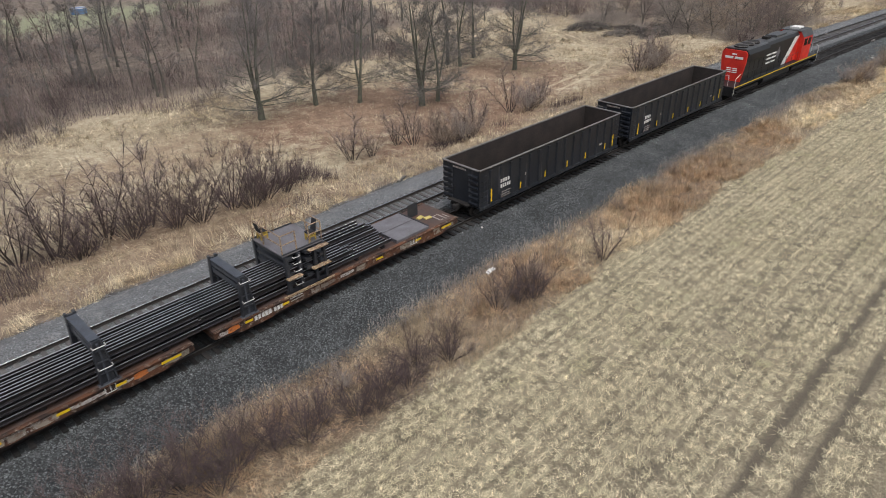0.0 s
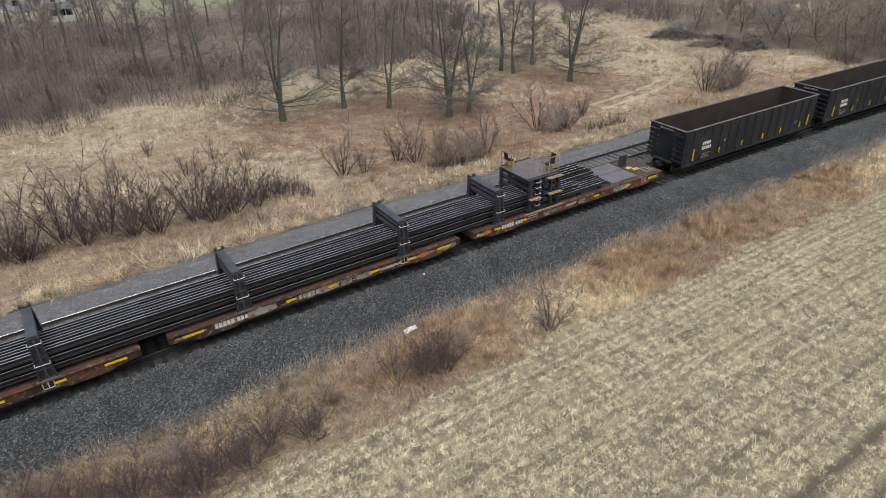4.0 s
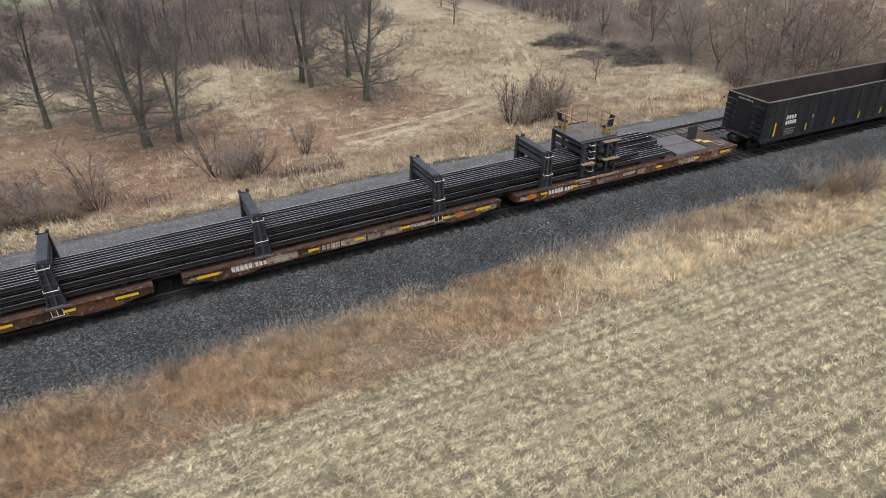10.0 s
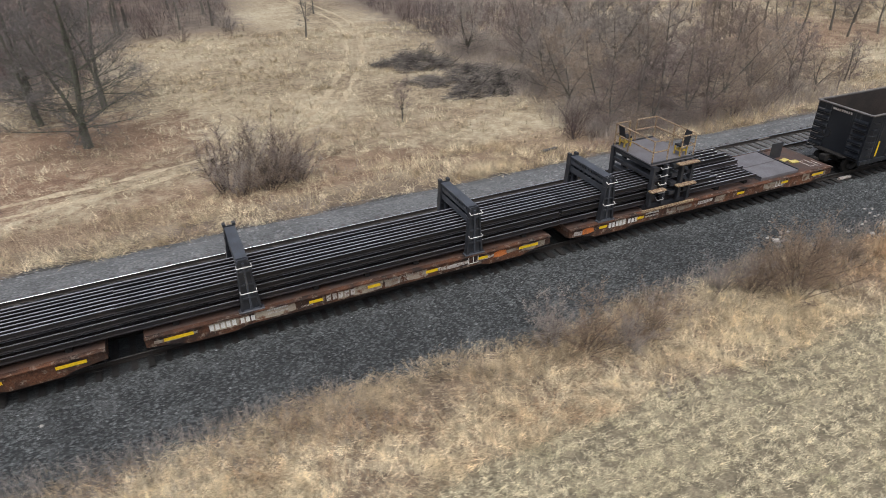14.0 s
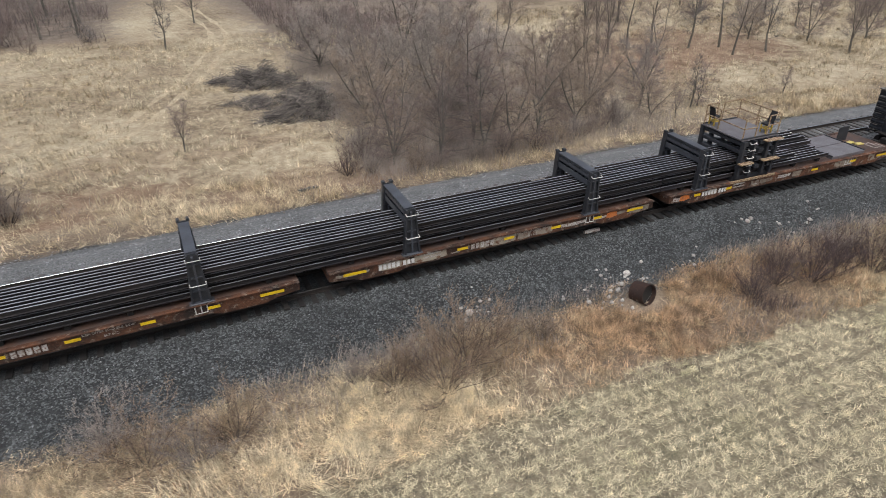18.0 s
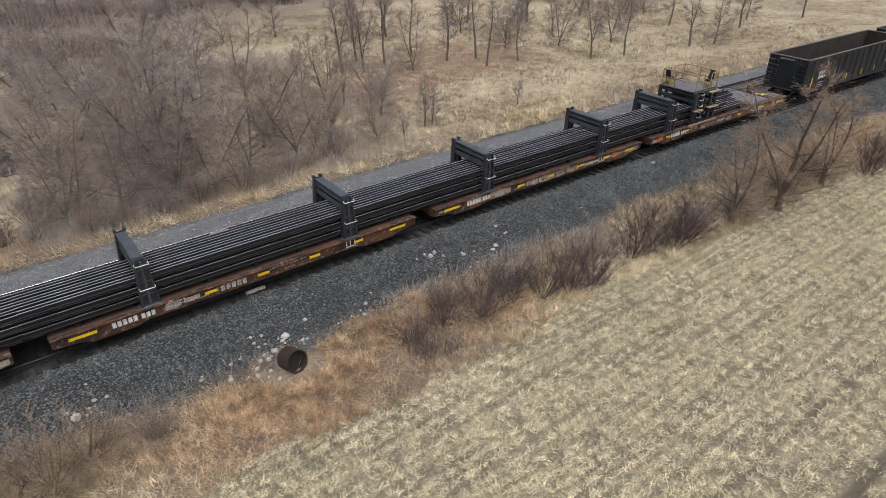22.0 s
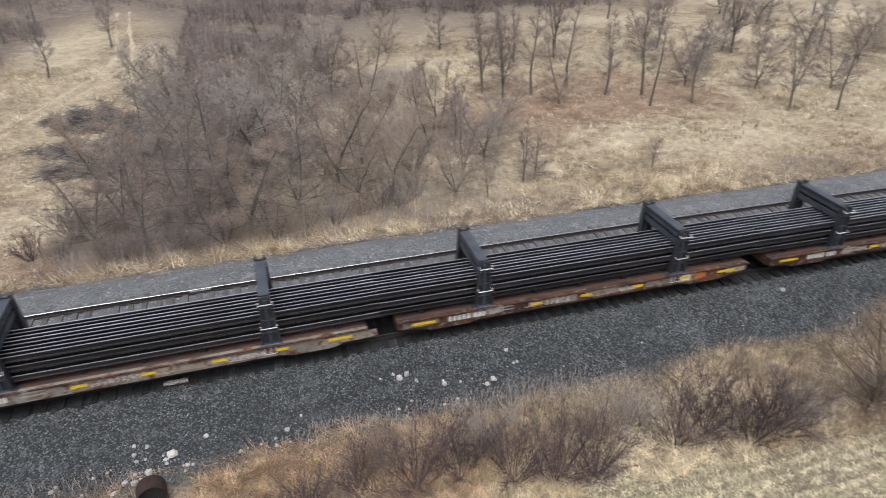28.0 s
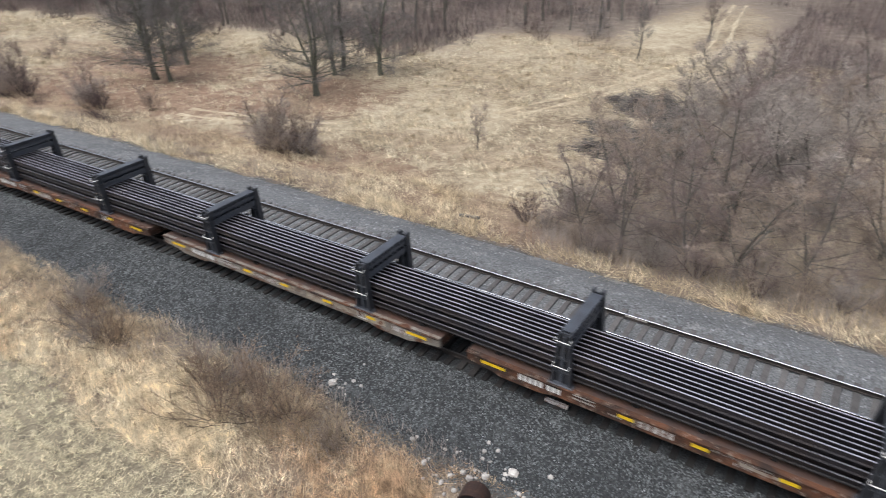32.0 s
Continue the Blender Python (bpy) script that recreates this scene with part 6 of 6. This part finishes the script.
stuff("verge_grass", [tri_only(near_verge(0, 20000, 0.62))], STRAW, "matted dry tan grass beside the ballast", "grass")
stuff("russet_grass", [tri_only(near_verge(1, 20000, 0.66))], RUSSET, "drifts of russet dry grass beside the ballast", "grass")
stuff("cream_grass", [tri_only(near_verge(2, 17000, 0.6))], CREAM, "pale cream patches of flattened dry grass", "grass")
stuff("far_verge_grass", [tri_only(far_verge(0, 7600, 0.8))], STRAW_PALE, "tall pale dry grass along the far ballast", "grass")
stuff("far_russet_grass", [tri_only(far_verge(1, 6000, 0.7))], RUSSET_FAR, "russet dry grass behind the far ballast", "grass")
stuff("meadow_grass", [tri_only(meadow())], MEADOW, "matted dry straw grass of the meadow", "grass")
stuff("field_stubble", [tri_only(field())], STUBBLE, "pale dry stubble tufts in drilled rows", "stubble")


def brush(count, place, height, thin_=0.012):
    """Wild upright twigs of undergrowth, too dense to tell apart."""
    s, n = place
    k = len(s)
    base = Wn(s, n, ground_z(s, n) - 0.05)
    h = gen.uniform(0, math.tau, k)
    lean = np.abs(gen.normal(0.4, 0.35, k))
    tall = height * gen.uniform(0.4, 1.1, k)
    tip = base + np.stack([np.cos(h) * np.sin(lean), np.sin(h) * np.sin(lean), np.cos(lean)], -1) * tall[:, None]
    side = np.stack([-np.sin(h), np.cos(h), np.zeros(k)], -1) * (thin_ * gen.uniform(0.6, 1.4, k))[:, None]
    v = np.stack([base - side, base + side, tip], 1).reshape(-1, 3)
    return v, np.arange(k)[:, None] * 3 + [0, 1, 2]


def wood_floor():
    s, n = scatter(230000, -45, 215, 42, 112)
    keep = (n > np.where(s < 64, 45, np.where(s < 98, 61, np.where(s < 114, 46, 80))) + 3 * np.sin(s * 0.4)) & ~((s > 80) & (s < 97) & (n < 95)) & (gen.uniform(0, 1, len(s)) < smooth(-0.7, 0.5, waves(s * 0.5, n * 0.5, 5)) * (1.1 - 0.5 * smooth(60, 110, n)))
    return s[keep], n[keep]


def thicket_floor():
    s, n = scatter(130000, 90, 122, 10.0, 46)
    keep = (gen.uniform(0, 1, len(s)) < smooth(121, 108, s - 0.25 * (n - 12)) * smooth(91.5, 95.5, s - 0.06 * n)) & (gen.uniform(0, 1, len(s)) < smooth(-0.6, 0.5, waves(s, n, 9)))
    return s[keep], n[keep]


def weeds(s0, s1, n0, n1, count, seed):
    s, n = scatter(count, s0, s1, n0, n1)
    keep = smooth(0.05, 0.5, waves(s * 0.9, n * 1.1, seed)) > gen.uniform(0, 1, count)
    return s[keep], n[keep]


stuff("dead_weeds", [brush(0, weeds(-15, 150, -7.0, -4.2, 46000, 21), 0.75, 0.01), brush(0, weeds(-15, 150, -9.6, -6.5, 30000, 23), 0.7, 0.01), brush(0, weeds(-15, 170, 9.2, 15, 30000, 25), 0.8, 0.012)], TWIG, "grey-brown dead weed stalks in the grass", "weeds")
stuff("dark_weeds", [brush(0, weeds(-8, 18, -8.6, -5.2, 16000, 31), 0.9, 0.01), brush(0, weeds(0, 26, 10.6, 17, 15000, 33), 1.3, 0.013), brush(0, weeds(32, 56, 11.5, 15.5, 13000, 35), 1.1, 0.012), brush(0, weeds(104, 122, -8.6, -6.0, 9000, 37), 0.9, 0.01)], TWIG_DARK, "dark purple-brown dead stalks round the shrubs", "weeds")
stuff("far_undergrowth", [brush(0, wood_floor(), 2.2, 0.022)], TWIG_FLOOR, "dense reddish-brown leafless undergrowth of the wood", "undergrowth")
stuff("thicket_undergrowth", [brush(0, thicket_floor(), 1.5, 0.009)], TWIG, "dense grey-brown leafless undergrowth of the thicket", "undergrowth")


# ---- heaps of cut brushwood ----
def brush_heap(s0, n0, rx, ry, high, count):
    k = np.arange(count)
    a, q = gen.uniform(0, math.tau, count), np.sqrt(gen.uniform(0, 1, count))
    lobe = 1 + 0.3 * np.sin(2 * a + s0) + 0.2 * np.sin(5 * a + n0)
    s, n = s0 + rx * q * np.cos(a) * lobe + gen.normal(0, 0.25, count), n0 + ry * q * np.sin(a) * lobe + gen.normal(0, 0.25, count)
    z = ground_z(s, n) + high * (1 - q ** 1.5) * gen.uniform(0.1, 1.1, count) * (0.7 + 0.4 * np.sin(3 * s)) + 0.03
    c = Wn(s, n, z)
    h = gen.normal(0.4, 0.8, count) + 0.6 * np.sin(s * 2)
    d = np.stack([np.cos(h), np.sin(h), gen.normal(0, 0.3, count)], -1) * gen.uniform(0.3, 1.3, count)[:, None]
    w = np.stack([-np.sin(h), np.cos(h), np.full(count, 0.5)], -1) * gen.uniform(0.012, 0.035, count)[:, None]
    v = np.stack([c - d, c + w, c + d, c - w], 1).reshape(-1, 3)
    i = k[:, None] * 4
    me = bulk("brush_pile", v, np.concatenate([i + [0, 1, 2], i + [0, 2, 3]]), BRUSH)
    tagged(new("brush_pile", me), "dark heap of cut branches lying in dry grass", "brush pile", "brush piles", "stuff")


brush_heap(91.8, 38.0, 3.8, 2.6, 2.0, 2200)
brush_heap(94.2, 27.6, 3.6, 2.6, 2.0, 2600)
brush_heap(90.8, 31.5, 2.2, 1.8, 0.5, 700)
brush_heap(95.2, 32.5, 2.0, 3.2, 1.0, 1200)

# ---- small things by the track ----
def lump(rng, r, squash=0.7, sides=7, rings=4):
    v, f = [], []
    for i in range(1, rings):
        a = math.pi * i / rings
        for k in range(sides):
            b = k * math.tau / sides + 0.3 * i
            q = r * rng.uniform(0.75, 1.15)
            v.append((q * math.sin(a) * math.cos(b), q * math.sin(a) * math.sin(b), q * squash * math.cos(a)))
    v += [(0, 0, r * squash), (0, 0, -r * squash)]
    t, b = len(v) - 2, len(v) - 1
    for k in range(sides):
        f.append((t, k, (k + 1) % sides))
        f.append((b, (rings - 2) * sides + (k + 1) % sides, (rings - 2) * sides + k))
        for i in range(rings - 2):
            f.append((i * sides + k, (i + 1) * sides + k, (i + 1) * sides + (k + 1) % sides, i * sides + (k + 1) % sides))
    return Shape().add(v, f)


rng = random.Random(21)
stones = [lump(rng, 0.13).mesh("pale_stone", STONE_PALE) for _ in range(5)]


def stone_at(s, n, size):
    ob = tagged(new("pale_stone", rng.choice(stones)), "pale limestone lump lying on dark ballast", "stone", "pale stones by the culvert")
    p = W(s, n, gz(s, n) + 0.05 * size)
    ob.matrix_basis = pose(p.x, p.y, p.z, rng.uniform(-15, 15), rng.uniform(-15, 15), rng.uniform(0, 360)) @ Matrix.Diagonal((size, size * rng.uniform(0.7, 1), size, 1))


for s, n, z in ((100.4, -4.05, 1.4), (100.2, -4.2, 0.8), (99.2, -3.8, 0.7), (99.6, -3.6, 0.7), (99.0, -4.8, 0.9), (93.4, -3.5, 0.8), (93.8, -3.55, 0.7), (92.7, -3.9, 1.5), (92.4, -4.2, 0.9), (94.2, -4.7, 0.8), (108.8, -2.9, 1.1), (108.5, -3.0, 1.2),
                (108.3, -2.8, 0.7), (109.1, -3.2, 0.7), (112.0, -3.75, 1.2), (110.1, -3.55, 0.9), (112.9, -2.7, 0.8), (111.7, -3.9, 0.9), (104.2, -4.05, 0.9), (103.4, -5.0, 0.8), (101.5, -3.65, 0.8), (99.7, -4.6, 1.2), (99.3, -4.9, 1.1), (98.7, -5.1, 0.8), (100.9, -4.6, 0.7), (25.7, -1.95, 0.7), (62.5, -2.7, 0.6),
                (126.3, -2.3, 1.0), (96.8, -4.5, 0.8), (102.6, -4.5, 0.6), (99.1, -5.5, 0.8), (98.9, -5.75, 0.6), (98.6, -5.45, 0.9), (98.2, -5.35, 0.6), (97.7, -5.1, 1.0), (99.2, -6.05, 0.8), (98.0, -5.6, 0.5), (103.0, -4.75, 0.5), (103.8, -4.6, 0.7), (103.3, -4.4, 0.5)):
    stone_at(s, n, z)
for i in range(70):
    u = rng.gauss(0, 1)
    stone_at(*((100 + u * 1.8, -4.5 + rng.gauss(0, 0.45)) if i < 30 else (110 + u * 2.0, -3.5 + rng.gauss(0, 0.5)) if i < 48 else (93 + u * 0.8, -4.0 + rng.gauss(0, 0.3)) if i < 58 else (rng.uniform(85, 130), rng.uniform(-4.7, -2.4))), rng.uniform(0.25, 0.65))

# the rusted culvert pipe that sticks out of the slope
pipe = empty("culvert_pipe", "rusted steel culvert pipe end in the ballast slope", "culvert pipe")
k = 26
ring = [(math.cos(i * math.tau / k), math.sin(i * math.tau / k)) for i in range(k)]
v = [(x, r * a, r * b) for x, r in ((0, 0.4), (0.7, 0.4), (0.7, 0.375), (0.12, 0.375)) for a, b in ring]
part("barrel", Shape().add(v, [(j * k + i, j * k + (i + 1) % k, (j + 1) % 4 * k + (i + 1) % k, (j + 1) % 4 * k + i) for j in range(3) for i in range(k)]), RUST_PIPE, pipe)
# added near-black disc just inside the pipe, standing for its inner shade
part("inside", Shape().disc(0, -0.02, 0.0, 0, 0.374, 26), DARK, pipe, "near-black disc for the shaded mouth", pose(0.5, 0, 0, 0, 0, 90))
part("lip", Shape().tube([(0.695, 0.395 * a, 0.395 * b) for a, b in ring + ring[:1]], 0.018, 5, caps=False), RUST_PIPE, pipe)
p = W(99.85, -5.36, gz(99.5, -5.6) + 0.24)
pipe.matrix_basis = pose(p.x, p.y, p.z, 0, -13, -80) @ Matrix.Diagonal((1.0, 1.12, 1.12, 1))

sheet = tagged(new("white_sheet", Shape().add([(-0.4, -0.12, 0), (0.0, -0.13, 0.05), (0.4, -0.1, 0.01), (0.42, 0.12, 0.03), (0.0, 0.14, 0.09), (-0.41, 0.1, 0.04), (-0.4, -0.12, -0.02), (0.0, -0.13, 0.03), (0.4, -0.1, -0.01), (0.42, 0.12, 0.01), (0.0, 0.14, 0.07), (-0.41, 0.1, 0.02)],
                                               [(0, 1, 4, 5), (1, 2, 3, 4), (11, 10, 7, 6), (10, 9, 8, 7), (0, 6, 7, 1), (1, 7, 8, 2), (2, 8, 9, 3), (3, 9, 10, 4), (4, 10, 11, 5), (5, 11, 6, 0)]).mesh("white_sheet", WHITE)), "crumpled white sheet lying in the dry verge", "litter")
p = W(22.8, -5.2, gz(22.8, -5.2) + 0.2)
sheet.matrix_basis = pose(p.x, p.y, p.z, 6, 4, 12)

box = empty("track_device", "pale grey metal device beside the near rail", "track device")
part("body", Shape().box(-0.42, 0.42, -0.07, 0.07, 0.0, 0.13, 0.015), WHITE_WORN, box)
part("bracket", Shape().box(-0.12, 0.12, 0.07, 0.2, 0.02, 0.08), DARK, box)
box.matrix_basis = on_track(100.5, -1.15, 0.0)
joint = tagged(new("rail_joint", Shape().box(-0.45, 0.45, -0.05, 0.05, -0.1, -0.0, 0.01).mesh("rail_joint", WHITE_WORN)), "pale painted joint bar on the far rail", "rail joint")
joint.matrix_basis = on_track(101.2, NFAR + 0.05, 0.16)
log = tagged(new("dark_plank", Shape().box(-0.6, 0.6, -0.1, 0.1, -0.05, 0.1, 0.02).mesh("dark_plank", TIE)), "dark weathered plank lying in pale grass", "plank")
log.matrix_basis = on_track(89.8, 10.9, gz(89.8, 10.9) + 0.1, 8)
log2 = copy_thing(log, on_track(28.6, 8.9, gz(28.6, 8.9) + 0.1, 20))


# ---- a worn two-wheel path across the meadow ----
WAY = [Vector(q) for q in ((88.0, 96.0, 0), (89.5, 80.0, 0), (91.2, 62.0, 0), (88.2, 47.0, 0), (84.2, 36.5, 0), (79.5, 27.5, 0), (73.5, 21.8, 0), (66.0, 18.6, 0), (57.0, 17.2, 0))]
way = tagged(empty("meadow_path", "two pale wheel tracks worn through the dry meadow", "path"), kind="structure")
PATH_EARTH = material("worn_path", (0.5, 0.425, 0.3), 0.95, 0, (0.4, 0.325, 0.22), 0.7, third=(0.3, 0.22, 0.15), patch=0.6, fine=9, grain=0.3, bump=0.5, dist=0.03)
for off in (-0.8, 0.8):
    pts = []
    for i in range(len(WAY) - 1):
        for u in np.linspace(0, 1, 10, endpoint=False):
            a, b, c, d = WAY[max(i - 1, 0)], WAY[i], WAY[i + 1], WAY[min(i + 2, len(WAY) - 1)]
            pts.append(0.5 * ((2 * b) + (c - a) * u + (2 * a - 5 * b + 4 * c - d) * u * u + (3 * b - a - 3 * c + d) * u ** 3))
    v, f = [], []
    for i, q in enumerate(pts):
        d = (pts[min(i + 1, len(pts) - 1)] - pts[max(i - 1, 0)]).normalized()
        side = Vector((-d.y, d.x, 0))
        w = 0.24 + 0.12 * math.sin(i * 1.3) + 0.06 * math.sin(i * 2.9)
        for e in (-w, 0, w):
            g = q + side * (off + e)
            v.append(tuple(W(g.x, g.y, gz(g.x, g.y) + (0.03 if e == 0 else 0.012))))
        if i:
            f += [((i - 1) * 3 + j, i * 3 + j, i * 3 + j + 1, (i - 1) * 3 + j + 1) for j in (0, 1)]
    part("wheel_track", Shape().add(v, f), PATH_EARTH, way)


# ---- houses far behind the wood ----
def house(name, label, s, n, turn, lx, ly, h, roof, wall_mat):
    hs = empty(name, label, "house" if name == "house" else "shed")
    part("wall", Shape().box(-lx, lx, -ly, ly, -0.3, h), wall_mat, hs)
    part("roof", Shape().prism([(-ly - 0.3, h - 0.05), (ly + 0.3, h - 0.05), (0, h + roof)], -lx - 0.3, lx + 0.3), HOUSE_ROOF, hs, "grey shingle roof")
    for x in (-lx * 0.55, lx * 0.1, lx * 0.6):
        w = part("window", Shape().box(x - 0.5, x + 0.5, -ly - 0.03, -ly + 0.01, 1.0, 2.1), GLASS, hs)
        part("window_frame", Shape().box(x - 0.58, x + 0.58, -ly - 0.05, -ly - 0.032, 0.92, 1.0).box(x - 0.58, x + 0.58, -ly - 0.05, -ly - 0.032, 2.1, 2.18), WHITE, w)
    p = W(s, n, gz(s, n))
    hs.matrix_basis = pose(p.x, p.y, p.z, 0, 0, turn)


house("house", "low pale house with a grey roof behind trees", 17.5, 137, 12, 6, 4, 2.8, 1.8, HOUSE_WALL)
house("shed", "small pale grey garden shed in a yard", 21.0, 115, -10, 2.2, 1.6, 2.2, 0.9, HOUSE_WALL)
tub = empty("blue_pool", "round blue garden pool in a yard", "pool")
part("wall", Shape().drum(0, 0, 0, 1.2, 1.6, 24), BLUE_WALL, tub)
part("rim", Shape().tube([(1.6 * math.cos(a), 1.6 * math.sin(a), 1.2) for a in np.linspace(0, math.tau, 25)], 0.07, 6, caps=False), WHITE, tub)
p = W(42.5, 128, gz(42, 128))
tub.matrix_basis = pose(p.x, p.y, p.z)


# ---- loose ballast: the stones that show on the slopes and between the tracks ----
def ballast(count, s0, s1, n0, n1, r0, r1):
    s, n = scatter(count, s0, s1, n0, n1)
    keep = (n > -5.1 + 0.35 * edge_shift(s) + gen.uniform(-0.5, 0.5, len(s))) & (n < 8.9 + 0.3 * edge_shift(s + 30))
    s, n = s[keep], n[keep]
    k = len(s)
    c = Wn(s, n, bed_z(s, n) + gen.uniform(-0.008, 0.015, k) + 0.25 * (smooth(-4.4, -5.0, n) + smooth(8.6, 9.2, n)))
    r = gen.uniform(r0, r1, k)
    corners = np.array([[1, 0, 0], [-0.55, 0.9, 0], [-0.55, -0.9, 0], [0, 0, 0.95]], float)
    h = gen.uniform(0, math.tau, k)
    rot = np.stack([np.stack([np.cos(h), -np.sin(h), 0 * h], -1), np.stack([np.sin(h), np.cos(h), 0 * h], -1), np.stack([0 * h, 0 * h, 1 + 0 * h], -1)], 1)
    local = corners[None] * gen.uniform(0.6, 1.25, (k, 4, 1)) + gen.normal(0, 0.2, (k, 4, 3)) * [1, 1, 0.6]
    v = (np.einsum("kij,kvj->kvi", rot, local) * r[:, None, None] + c[:, None]).reshape(-1, 3)
    i = np.arange(k)[:, None] * 4
    f = np.concatenate([i + q for q in ([0, 1, 3], [1, 2, 3], [2, 0, 3])])
    return v, f


stuff("ballast_stones", [ballast(190000, -14, 136, -5.7, -1.3, 0.026, 0.052), ballast(12000, 136, 166, -5.1, -1.3, 0.03, 0.055), ballast(6000, -14, 150, 1.3, 2.3, 0.03, 0.06)], STONE_DARK, "loose angular dark blue-grey ballast stones", "ballast")
stuff("pale_ballast_stones", [ballast(6000, -14, 138, -5.0, -1.4, 0.025, 0.045), ballast(26000, -16, 160, 2.4, 9.2, 0.03, 0.065)], STONE_GREY, "loose angular pale grey ballast stones", "ballast")



# ---- the train's run along the curve ----
def motions():
    for thing, s0 in TRAIN:
        walk(thing, [(t, on_track(s0 + run)) for t, run in RUN])


motions()
